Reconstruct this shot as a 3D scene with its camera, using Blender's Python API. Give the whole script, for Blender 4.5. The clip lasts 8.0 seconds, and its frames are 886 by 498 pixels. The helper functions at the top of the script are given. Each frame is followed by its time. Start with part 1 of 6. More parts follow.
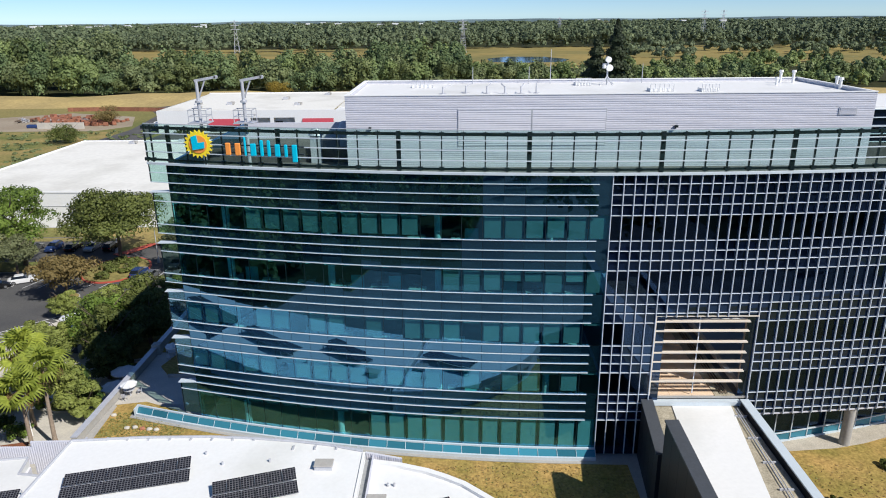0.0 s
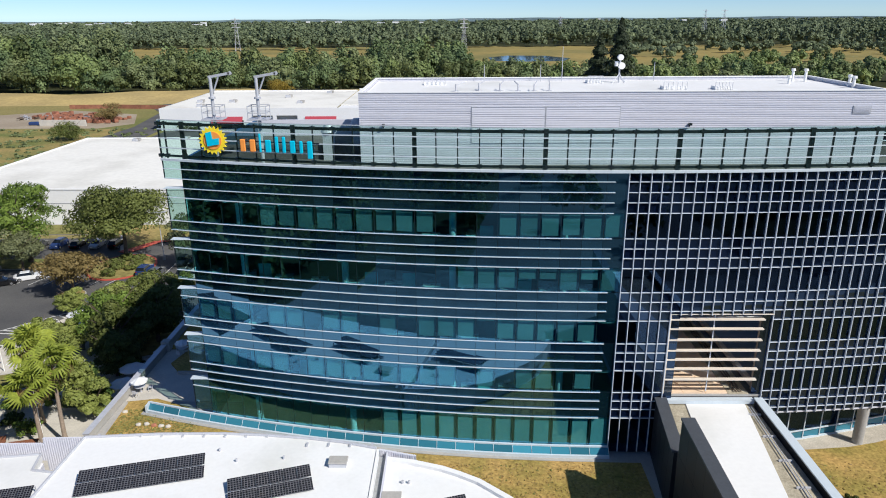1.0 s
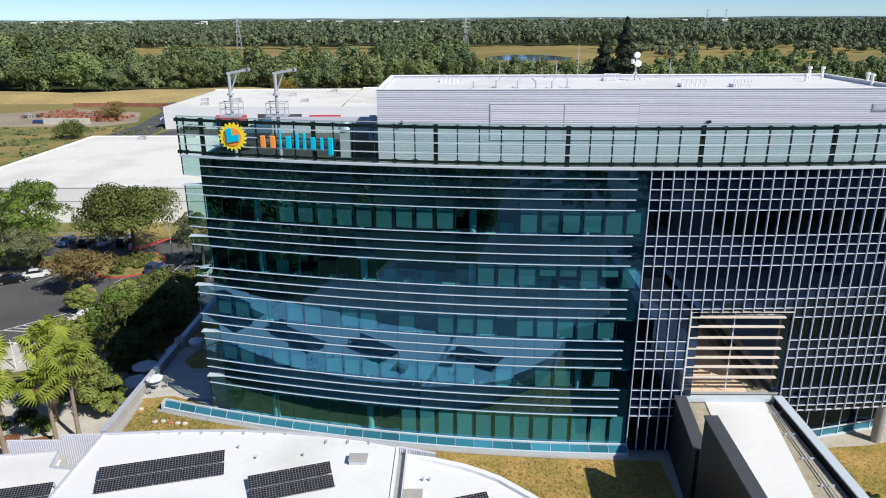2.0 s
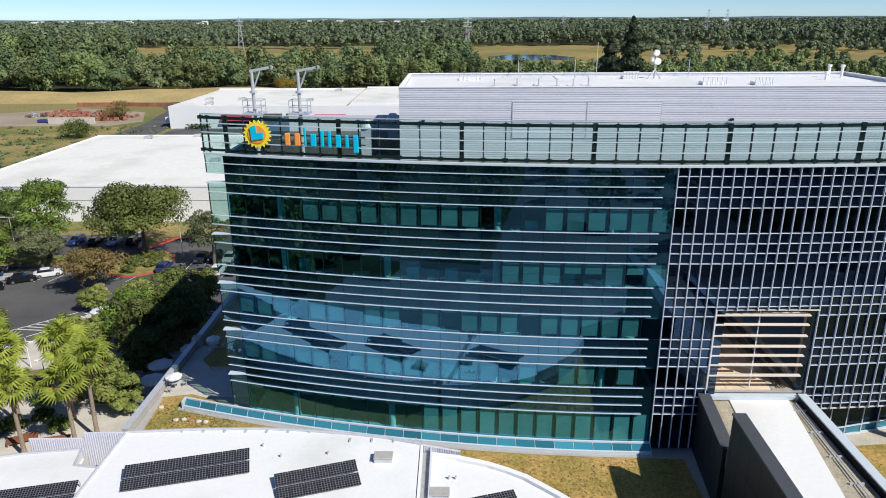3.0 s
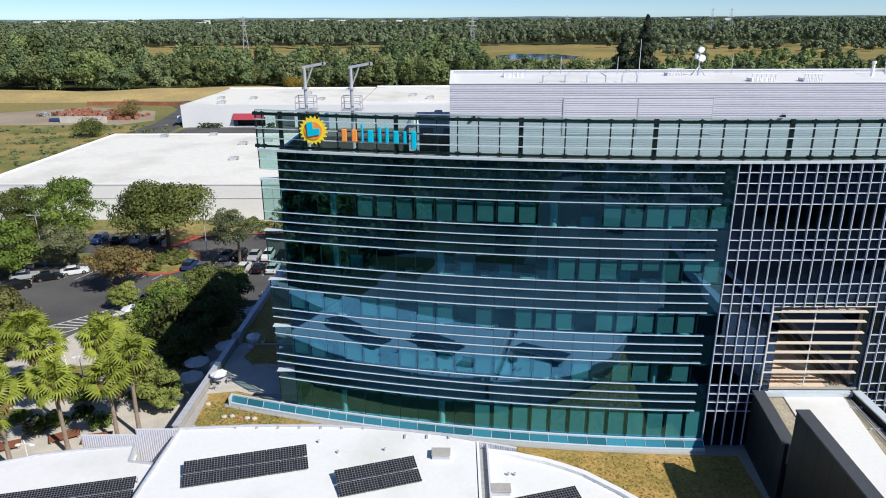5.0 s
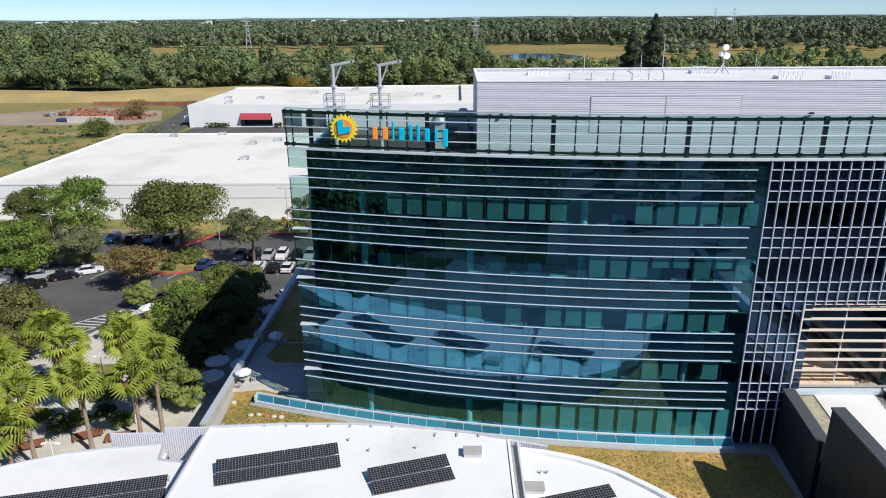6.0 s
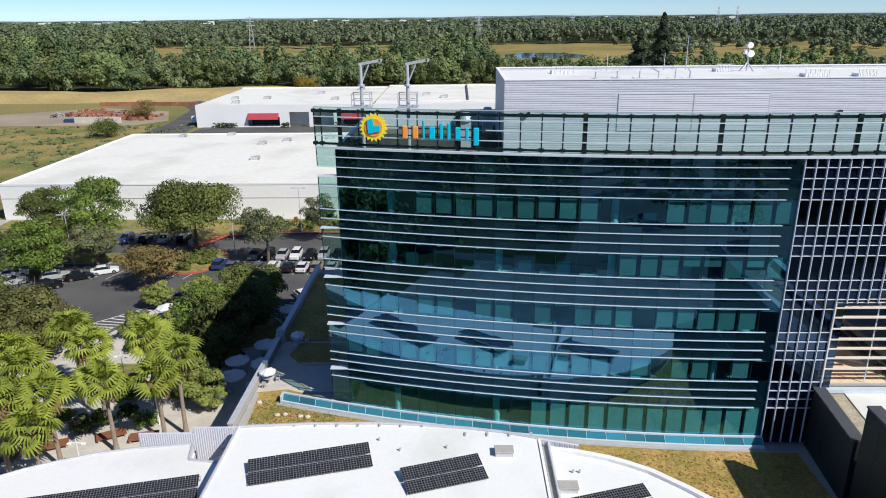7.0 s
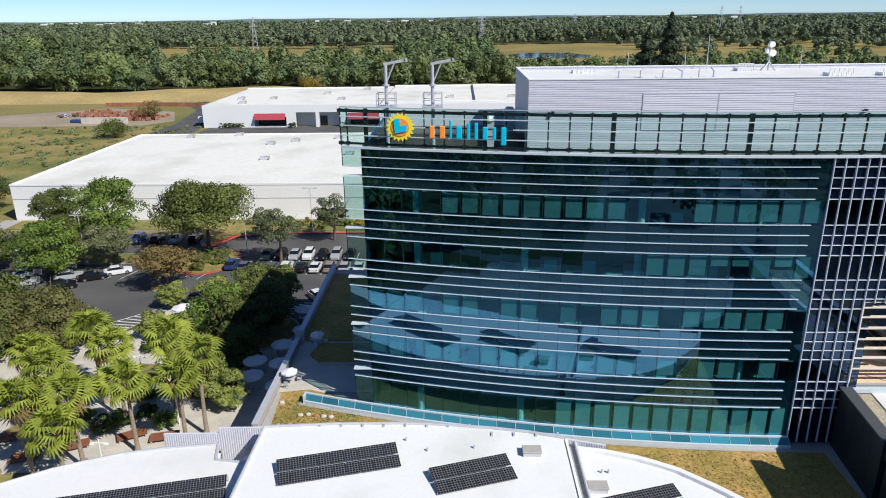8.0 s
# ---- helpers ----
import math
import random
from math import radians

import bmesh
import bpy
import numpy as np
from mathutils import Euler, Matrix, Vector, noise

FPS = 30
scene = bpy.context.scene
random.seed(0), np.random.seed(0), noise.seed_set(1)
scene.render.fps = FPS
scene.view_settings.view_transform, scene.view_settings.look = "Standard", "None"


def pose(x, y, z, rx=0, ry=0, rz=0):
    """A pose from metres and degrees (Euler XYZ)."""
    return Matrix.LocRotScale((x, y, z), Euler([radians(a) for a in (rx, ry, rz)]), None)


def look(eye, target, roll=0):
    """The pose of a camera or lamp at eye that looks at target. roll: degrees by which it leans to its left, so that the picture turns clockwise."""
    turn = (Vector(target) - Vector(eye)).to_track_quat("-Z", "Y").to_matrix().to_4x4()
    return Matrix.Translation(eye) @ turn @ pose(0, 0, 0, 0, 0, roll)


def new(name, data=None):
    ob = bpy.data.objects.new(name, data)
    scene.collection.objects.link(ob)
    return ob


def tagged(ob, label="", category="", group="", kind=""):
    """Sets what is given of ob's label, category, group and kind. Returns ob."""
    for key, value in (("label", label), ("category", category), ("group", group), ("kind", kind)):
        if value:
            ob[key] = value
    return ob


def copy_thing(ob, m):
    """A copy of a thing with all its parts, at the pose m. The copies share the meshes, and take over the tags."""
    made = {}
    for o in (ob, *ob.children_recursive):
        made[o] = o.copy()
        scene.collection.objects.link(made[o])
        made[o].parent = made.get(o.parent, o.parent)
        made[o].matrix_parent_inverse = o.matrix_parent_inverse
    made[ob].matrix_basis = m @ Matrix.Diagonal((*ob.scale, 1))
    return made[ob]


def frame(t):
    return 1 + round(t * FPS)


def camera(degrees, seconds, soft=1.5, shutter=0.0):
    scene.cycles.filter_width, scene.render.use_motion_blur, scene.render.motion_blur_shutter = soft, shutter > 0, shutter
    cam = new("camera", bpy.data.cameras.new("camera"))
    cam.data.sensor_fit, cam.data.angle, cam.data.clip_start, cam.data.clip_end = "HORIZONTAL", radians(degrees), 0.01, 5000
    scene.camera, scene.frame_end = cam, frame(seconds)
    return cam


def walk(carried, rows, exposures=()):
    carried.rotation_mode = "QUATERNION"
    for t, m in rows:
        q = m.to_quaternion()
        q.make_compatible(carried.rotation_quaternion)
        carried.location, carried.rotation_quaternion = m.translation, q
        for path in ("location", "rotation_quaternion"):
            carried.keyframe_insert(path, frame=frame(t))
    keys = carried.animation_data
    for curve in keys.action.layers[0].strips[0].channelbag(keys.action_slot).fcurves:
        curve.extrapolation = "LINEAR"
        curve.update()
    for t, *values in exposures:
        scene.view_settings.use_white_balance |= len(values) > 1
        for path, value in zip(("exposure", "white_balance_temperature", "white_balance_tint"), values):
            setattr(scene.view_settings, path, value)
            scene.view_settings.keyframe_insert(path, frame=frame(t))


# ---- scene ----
cam = camera(65.5, 8.0, soft=1.0)
PATH = [
    (0, (0.451, 0.186, 44.27), (0.417, 2.08, 43.629), -0.6),
    (0.5, (-0.051, 0.21, 44.242), (-0.086, 2.103, 43.598), -0.5),
    (1, (-0.805, 0.206, 44.124), (-0.837, 2.099, 43.48), -0.4),
    (1.5, (-1.578, 0.241, 44.018), (-1.61, 2.134, 43.373), -0.3),
    (3, (-4.411, 0.248, 43.734), (-4.444, 2.14, 43.088), -0.3),
    (3.5, (-5.494, 0.235, 43.648), (-5.528, 2.128, 43.002), -0.3),
    (4, (-6.629, 0.206, 43.516), (-6.663, 2.099, 42.87), -0.3),
    (4.5, (-7.727, 0.177, 43.517), (-7.762, 2.069, 42.87), -0.3),
    (6, (-11.239, 0.128, 43.315), (-11.279, 2.019, 42.668), -0.4),
    (6.5, (-12.374, 0.159, 43.257), (-12.418, 2.051, 42.61), -0.5),
    (7, (-13.511, 0.177, 43.246), (-13.557, 2.068, 42.598), -0.6),
    (7.5, (-14.611, 0.196, 43.295), (-14.66, 2.086, 42.645), -0.7),
    (8, (-15.531, 0.176, 43.229), (-15.582, 2.068, 42.581), -0.7),
]
walk(cam, [(t, look(eye, target, roll)) for t, eye, target, roll in PATH], exposures=[(0.0, 0.36, 6350, 10), (8.0, 0.36, 6350, 10)])

# ---- light ----
SUN_WAY = Vector((0.775 * math.cos(radians(44)), -0.632 * math.cos(radians(44)), math.sin(radians(44))))
world = bpy.data.worlds.new("world")
scene.world = world
world.use_nodes = True
wn = world.node_tree
sky = wn.nodes.new("ShaderNodeTexSky")
sky.sky_type = "NISHITA"
sky.sun_disc = False
sky.sun_elevation = radians(44)
sky.sun_rotation = math.atan2(0.775, -0.632)
sky.air_density, sky.dust_density, sky.ozone_density, sky.altitude = 0.8, 0.0, 3.0, 2500
tint = wn.nodes.new("ShaderNodeMix")
tint.data_type, tint.blend_type = "RGBA", "MULTIPLY"
tint.inputs["Factor"].default_value = 1.0
tint.inputs["B"].default_value = (0.76, 0.90, 1.06, 1)
wn.links.new(sky.outputs["Color"], tint.inputs["A"])
wn.links.new(tint.outputs["Result"], wn.nodes["Background"].inputs["Color"])
wn.nodes["Background"].inputs["Strength"].default_value = 0.08
sun_data = bpy.data.lights.new("sun", "SUN")
sun_data.energy, sun_data.angle, sun_data.color = 4.0, radians(0.5), (1.0, 0.95, 0.86)
sun = new("sun", sun_data)
sun.matrix_world = look(SUN_WAY * 200, (0, 0, 0))

# ---- materials ----
def mat(name, colour, rough=0.7, metal=0.0, vary=0.15, scale=1.0, fine=12.0, bump=0.0, spec=0.5, second=None, each=0.0, fall=(0.35, 0.65)):
    """A surface with two scales of variation in world space; second: colour of the larger stains; each: change from piece to piece."""
    m = bpy.data.materials.new(name)
    m.use_nodes = True
    nt = m.node_tree
    b = nt.nodes["Principled BSDF"]
    b.inputs["Roughness"].default_value, b.inputs["Metallic"].default_value = rough, metal
    b.inputs["Specular IOR Level"].default_value = spec
    geo = nt.nodes.new("ShaderNodeNewGeometry")
    big, small = nt.nodes.new("ShaderNodeTexNoise"), nt.nodes.new("ShaderNodeTexNoise")
    for n, sc, det in ((big, scale, 4), (small, fine, 3)):
        n.inputs["Scale"].default_value, n.inputs["Detail"].default_value = sc, det
        nt.links.new(geo.outputs["Position"], n.inputs["Vector"])
    ramp = nt.nodes.new("ShaderNodeValToRGB")
    ramp.color_ramp.elements[0].position, ramp.color_ramp.elements[1].position = fall
    c2 = second or tuple(c * (1 - vary) for c in colour)
    ramp.color_ramp.elements[0].color, ramp.color_ramp.elements[1].color = (*colour, 1), (*c2, 1)
    nt.links.new(big.outputs["Fac"], ramp.inputs["Fac"])
    hsv = nt.nodes.new("ShaderNodeHueSaturation")
    mul = nt.nodes.new("ShaderNodeMapRange")
    mul.inputs["From Min"].default_value, mul.inputs["From Max"].default_value = 0.25, 0.75
    mul.inputs["To Min"].default_value, mul.inputs["To Max"].default_value = 1 - vary, 1 + vary
    nt.links.new(small.outputs["Fac"], mul.inputs["Value"])
    out = mul.outputs["Result"]
    if each:
        info = nt.nodes.new("ShaderNodeObjectInfo")
        r = nt.nodes.new("ShaderNodeMapRange")
        r.inputs["To Min"].default_value, r.inputs["To Max"].default_value = 1 - each, 1 + each
        nt.links.new(info.outputs["Random"], r.inputs["Value"])
        mm = nt.nodes.new("ShaderNodeMath")
        mm.operation = "MULTIPLY"
        nt.links.new(out, mm.inputs[0])
        nt.links.new(r.outputs["Result"], mm.inputs[1])
        out = mm.outputs[0]
    nt.links.new(out, hsv.inputs["Value"])
    nt.links.new(ramp.outputs["Color"], hsv.inputs["Color"])
    nt.links.new(hsv.outputs["Color"], b.inputs["Base Color"])
    if bump:
        bp = nt.nodes.new("ShaderNodeBump")
        bp.inputs["Strength"].default_value, bp.inputs["Distance"].default_value = bump, 0.02
        nt.links.new(small.outputs["Fac"], bp.inputs["Height"])
        nt.links.new(bp.outputs["Normal"], b.inputs["Normal"])
    return m


def leaf_mat(name, dark, light, island=0.38, through_light=0.25):
    """Foliage whose clumps differ one by one."""
    m = bpy.data.materials.new(name)
    m.use_nodes = True
    nt = m.node_tree
    b = nt.nodes["Principled BSDF"]
    b.inputs["Roughness"].default_value, b.inputs["Specular IOR Level"].default_value = 0.6, 0.25
    geo = nt.nodes.new("ShaderNodeNewGeometry")
    n = nt.nodes.new("ShaderNodeTexNoise")
    n.inputs["Scale"].default_value = 0.09
    nt.links.new(geo.outputs["Position"], n.inputs["Vector"])
    add = nt.nodes.new("ShaderNodeMath")
    add.operation = "MULTIPLY_ADD"
    add.inputs[1].default_value = island
    nt.links.new(geo.outputs["Random Per Island"], add.inputs[0])
    sub = nt.nodes.new("ShaderNodeMapRange")
    sub.inputs["From Min"].default_value, sub.inputs["From Max"].default_value = 0.3, 0.7
    sub.inputs["To Max"].default_value = 1 - island
    nt.links.new(n.outputs["Fac"], sub.inputs["Value"])
    nt.links.new(sub.outputs["Result"], add.inputs[2])
    ramp = nt.nodes.new("ShaderNodeValToRGB")
    ramp.color_ramp.elements[0].color, ramp.color_ramp.elements[1].color = (*dark, 1), (*light, 1)
    nt.links.new(add.outputs[0], ramp.inputs["Fac"])
    nt.links.new(ramp.outputs["Color"], b.inputs["Base Color"])
    tr = nt.nodes.new("ShaderNodeBsdfTranslucent")
    nt.links.new(ramp.outputs["Color"], tr.inputs["Color"])
    mix = nt.nodes.new("ShaderNodeMixShader")
    mix.inputs["Fac"].default_value = through_light
    nt.links.new(b.outputs[0], mix.inputs[1])
    nt.links.new(tr.outputs[0], mix.inputs[2])
    nt.links.new(mix.outputs[0], nt.nodes["Material Output"].inputs["Surface"])
    return m


def glass_mat(name, tint, gloss, rough=0.0, coat=(0.85, 0.95, 1.0)):
    """One face of a tinted pane: clear inside its colour, with a mirror gloss that grows towards grazing angles."""
    m = bpy.data.materials.new(name)
    m.use_nodes = True
    nt = m.node_tree
    nt.nodes.remove(nt.nodes["Principled BSDF"])
    t, gl, lw, mix = (nt.nodes.new(k) for k in ("ShaderNodeBsdfTransparent", "ShaderNodeBsdfGlossy", "ShaderNodeLayerWeight", "ShaderNodeMixShader"))
    t.inputs["Color"].default_value = (*tint, 1)
    gl.inputs["Roughness"].default_value = rough
    gl.inputs["Color"].default_value = (*coat, 1)
    power, scale = nt.nodes.new("ShaderNodeMath"), nt.nodes.new("ShaderNodeMath")
    power.operation, scale.operation = "POWER", "MULTIPLY_ADD"
    power.inputs[1].default_value = 5.0
    scale.inputs[1].default_value, scale.inputs[2].default_value = 1 - gloss, gloss
    nt.links.new(lw.outputs["Facing"], power.inputs[0])
    nt.links.new(power.outputs[0], scale.inputs[0])
    nt.links.new(scale.outputs[0], mix.inputs["Fac"])
    nt.links.new(t.outputs[0], mix.inputs[1])
    nt.links.new(gl.outputs[0], mix.inputs[2])
    nt.links.new(mix.outputs[0], nt.nodes["Material Output"].inputs["Surface"])
    return m


def coated_glass(name, colour, ior, rough=0.02, coat=(0.8, 0.95, 1.0)):
    """Opaque dark spandrel glass with a mirror coat."""
    m = bpy.data.materials.new(name)
    m.use_nodes = True
    nt = m.node_tree
    b = nt.nodes["Principled BSDF"]
    b.inputs["Base Color"].default_value = (*colour, 1)
    b.inputs["Roughness"].default_value = rough
    b.inputs["IOR"].default_value = ior
    b.inputs["Specular Tint"].default_value = (*coat, 1)
    info = nt.nodes.new("ShaderNodeObjectInfo")
    hsv = nt.nodes.new("ShaderNodeHueSaturation")
    r = nt.nodes.new("ShaderNodeMapRange")
    r.inputs["To Min"].default_value, r.inputs["To Max"].default_value = 0.6, 1.4
    nt.links.new(info.outputs["Random"], r.inputs["Value"])
    nt.links.new(r.outputs["Result"], hsv.inputs["Value"])
    hsv.inputs["Color"].default_value = (*colour, 1)
    nt.links.new(hsv.outputs["Color"], b.inputs["Base Color"])
    return m


M = {}
M["dry"] = mat("dry_grass", (0.30, 0.24, 0.10), 0.95, vary=0.25, scale=0.012, fine=0.8, second=(0.16, 0.17, 0.06), spec=0.1)
M["asphalt"] = mat("asphalt", (0.085, 0.085, 0.088), 0.9, vary=0.15, scale=0.1, fine=6, second=(0.12, 0.118, 0.115), spec=0.2)
M["concrete"] = mat("concrete", (0.42, 0.40, 0.37), 0.85, vary=0.1, scale=0.3, fine=5, second=(0.36, 0.35, 0.33))
M["paving"] = mat("paving", (0.60, 0.56, 0.49), 0.85, vary=0.1, scale=0.4, fine=5, second=(0.50, 0.47, 0.42))
M["membrane"] = mat("white_roof_membrane", (0.80, 0.80, 0.79), 0.6, vary=0.03, scale=0.12, fine=3, second=(0.66, 0.66, 0.63), fall=(0.5, 0.74))
M["membrane_old"] = mat("weathered_roof_membrane", (0.78, 0.765, 0.71), 0.8, vary=0.06, scale=0.06, fine=0.9, second=(0.62, 0.605, 0.55), fall=(0.48, 0.72))
M["white_wall"] = mat("white_painted_concrete", (0.86, 0.86, 0.85), 0.7, vary=0.04, scale=0.1, fine=2)
M["metal_panel"] = mat("silver_grey_metal", (0.66, 0.66, 0.72), 0.5, 0.0, vary=0.03, scale=0.4, fine=3)
M["fin"] = mat("pale_aluminium", (0.57, 0.64, 0.69), 0.4, 0.0, vary=0.05, scale=1, fine=8)
M["mullion"] = mat("lavender_aluminium", (0.62, 0.67, 0.74), 0.4, 0.0, vary=0.05, scale=1, fine=8)
M["dark_metal"] = mat("dark_bronze_metal", (0.02, 0.03, 0.035), 0.4, 0.4, vary=0.1)
M["galv"] = mat("galvanised_steel", (0.55, 0.56, 0.60), 0.45, 0.15, vary=0.1, scale=2, fine=15)
M["charcoal"] = mat("charcoal_panels", (0.018, 0.020, 0.024), 0.5, vary=0.12, scale=0.8, fine=6, each=0.15)
M["cap"] = mat("charcoal_coping", (0.10, 0.11, 0.125), 0.45, 0.3, vary=0.1, scale=0.8, fine=6)
M["slat"] = mat("pale_sand_slat", (0.74, 0.66, 0.56), 0.6, vary=0.05)
M["jamb"] = mat("brown_grey_panel", (0.30, 0.25, 0.22), 0.7, vary=0.08, scale=0.6, fine=4)
M["wood"] = mat("tan_wall_panel", (0.82, 0.62, 0.44), 0.7, vary=0.06, scale=0.6, fine=4)
M["gravel"] = mat("roof_gravel", (0.45, 0.40, 0.30), 0.95, vary=0.35, scale=1.2, fine=9, bump=0.6, second=(0.34, 0.30, 0.22))
M["sedum"] = mat("roof_meadow", (0.44, 0.285, 0.10), 0.95, vary=0.4, scale=0.3, fine=4, bump=0.8, second=(0.27, 0.215, 0.06), spec=0.1)
M["verge"] = mat("pale_gravel", (0.52, 0.47, 0.39), 0.95, vary=0.25, scale=1.0, fine=8, bump=0.5, second=(0.42, 0.38, 0.31))
M["interior"] = mat("office_interior", (0.10, 0.10, 0.10), 0.9, vary=0.3, scale=0.5, fine=3)
M["slab"] = mat("office_floor", (0.16, 0.15, 0.14), 0.9, vary=0.2, scale=0.5, fine=3)
M["ceil"] = mat("office_ceiling", (0.6, 0.6, 0.58), 0.9, vary=0.05)
M["blind"] = mat("roller_blind", (0.17, 0.20, 0.20), 0.8, vary=0.05, each=0.3)
M["pale_blind"] = mat("pale_roller_blind", (0.30, 0.35, 0.35), 0.8, vary=0.05, each=0.15)
M["column"] = mat("white_column", (0.75, 0.75, 0.73), 0.6, vary=0.05)
M["vision"] = glass_mat("teal_vision_glass", (0.42, 0.83, 0.86), 0.18, coat=(0.26, 0.62, 1.0))
M["navy"] = glass_mat("navy_vision_glass", (0.30, 0.36, 0.46), 0.07, coat=(0.3, 0.55, 1.0))
M["screen"] = glass_mat("green_screen_glass", (0.80, 0.92, 0.90), 0.04)
M["wing_glass"] = glass_mat("pale_green_wing_glass", (0.74, 0.90, 0.87), 0.13, coat=(0.36, 0.70, 1.0))
M["spandrel"] = coated_glass("dark_spandrel_glass", (0.004, 0.017, 0.027), 3.1, coat=(0.26, 0.62, 1.0))
M["navy_spandrel"] = coated_glass("navy_spandrel_glass", (0.003, 0.006, 0.018), 2.0, coat=(0.3, 0.55, 1.0))
M["blueglass"] = coated_glass("blue_skylight_glass", (0.04, 0.19, 0.26), 1.5, 0.05)
M["yellow"] = mat("yellow_sign_face", (0.85, 0.66, 0.03), 0.4, vary=0.02)
M["orange"] = mat("orange_sign_face", (0.85, 0.30, 0.06), 0.4, vary=0.02)
M["turquoise"] = mat("turquoise_sign_face", (0.0, 0.48, 0.68), 0.4, vary=0.02)
M["redkerb"] = mat("red_kerb_paint", (0.50, 0.09, 0.06), 0.7, vary=0.12, scale=1, fine=4)
M["white_paint"] = mat("white_road_paint", (0.7, 0.7, 0.68), 0.7, vary=0.15, scale=2, fine=8)
M["bark"] = mat("bark", (0.16, 0.12, 0.09), 0.95, vary=0.3, scale=2, fine=14, bump=0.6)
M["water"] = coated_glass("pond_water", (0.03, 0.05, 0.09), 1.33, 0.08)
M["brickred"] = mat("stacked_red_brick", (0.36, 0.15, 0.09), 0.9, vary=0.25, scale=0.6, fine=3, each=0.2)
M["deck"] = mat("grey_roof_deck", (0.33, 0.34, 0.35), 0.9, vary=0.15, scale=0.3, fine=4)
M["ballast"] = mat("grey_ballast", (0.22, 0.22, 0.22), 0.95, vary=0.2, scale=0.2, fine=5, second=(0.12, 0.12, 0.125))
M["awning"] = mat("crimson_canvas", (0.42, 0.05, 0.075), 0.8, vary=0.06)
M["soil"] = mat("bare_soil", (0.30, 0.24, 0.17), 0.95, vary=0.15, scale=0.05, fine=1, second=(0.36, 0.30, 0.22))


# ---- mesh helpers ----
def link(name, bm, material, parent=None, label="", smooth=False):
    me = bpy.data.meshes.new(name)
    bm.to_mesh(me)
    bm.free()
    for k in (material if isinstance(material, (list, tuple)) else [material]):
        me.materials.append(k)
    if smooth:
        me.polygons.foreach_set("use_smooth", [True] * len(me.polygons))
    ob = new(name, me)
    if parent:
        ob.parent = parent
    if label:
        ob["label"] = label
    return ob


def part(name, bm, material, parent, label="", smooth=False):
    return link(name, bm, material, parent, label, smooth)


def thing(name, label, category, at=(0, 0, 0), turn=0, group="", kind=""):
    ob = new(name)
    ob.matrix_world = pose(*at, 0, 0, turn)
    return tagged(ob, label, category, group, kind)


def shared(name, me, parent, m=None):
    ob = new(name, me)
    ob.parent = parent
    if m is not None:
        ob.matrix_basis = m
    return ob


def box(bm, x0, x1, y0, y1, z0, z1, bevel=0.0, m=None):
    r = bmesh.ops.create_cube(bm, size=1)
    vs = r["verts"]
    t = Matrix.Translation(((x0 + x1) / 2, (y0 + y1) / 2, (z0 + z1) / 2)) @ Matrix.Diagonal((abs(x1 - x0), abs(y1 - y0), abs(z1 - z0), 1))
    bmesh.ops.transform(bm, matrix=(m @ t) if m is not None else t, verts=vs)
    if bevel:
        es = list({e for v in vs for e in v.link_edges})
        bmesh.ops.bevel(bm, geom=es, offset=bevel, segments=1, affect="EDGES")
    return bm


def boxes(*rows, bevel=0.0):
    bm = bmesh.new()
    for r in rows:
        box(bm, *r, bevel=bevel)
    return bm


def tube(bm, a, b, r0, r1=None, n=8, caps=True):
    a, b = Vector(a), Vector(b)
    r1 = r0 if r1 is None else r1
    q = (b - a).to_track_quat("Z", "Y").to_matrix()
    rings = []
    for p, r in ((a, r0), (b, r1)):
        rings.append([bm.verts.new(p + q @ Vector((r * math.cos(k * math.tau / n), r * math.sin(k * math.tau / n), 0))) for k in range(n)])
    for k in range(n):
        bm.faces.new((rings[0][k], rings[0][(k + 1) % n], rings[1][(k + 1) % n], rings[1][k]))
    if caps:
        bm.faces.new(list(reversed(rings[0])))
        bm.faces.new(rings[1])
    return bm


def prism(bm, outline, z0, z1):
    """An upright slab over an outline of x, y."""
    lo = [bm.verts.new((x, y, z0)) for x, y in outline]
    hi = [bm.verts.new((x, y, z1)) for x, y in outline]
    n = len(outline)
    for k in range(n):
        bm.faces.new((lo[k], lo[(k + 1) % n], hi[(k + 1) % n], hi[k]))
    bm.faces.new(hi)
    bm.faces.new(list(reversed(lo)))
    bmesh.ops.recalc_face_normals(bm, faces=bm.faces[:])
    return bm


def ribbon(bm, line, depth0, depth1, z0, z1):
    """A bar of rectangular section along a line of x, y; depths are along y."""
    prev = None
    for x, y in line:
        cur = [bm.verts.new(p) for p in ((x, y + depth0, z0), (x, y + depth1, z0), (x, y + depth1, z1), (x, y + depth0, z1))]
        if prev:
            for k in range(4):
                bm.faces.new((prev[k], prev[(k + 1) % 4], cur[(k + 1) % 4], cur[k]))
        else:
            bm.faces.new(cur)
        prev = cur
    bm.faces.new(list(reversed(prev)))
    bmesh.ops.recalc_face_normals(bm, faces=bm.faces[:])
    return bm


# ---- the office building: its curved front ----
def front(x):
    """The y of the curved glass front at x."""
    return 51.9 + (x - 14) ** 2 / (280 if x < 14 else 380)


def arc(x0, x1, step=1.676, off=0.0):
    n = max(1, round((x1 - x0) / step))
    return [(x0 + (x1 - x0) * k / n, front(x0 + (x1 - x0) * k / n) + off) for k in range(n + 1)]


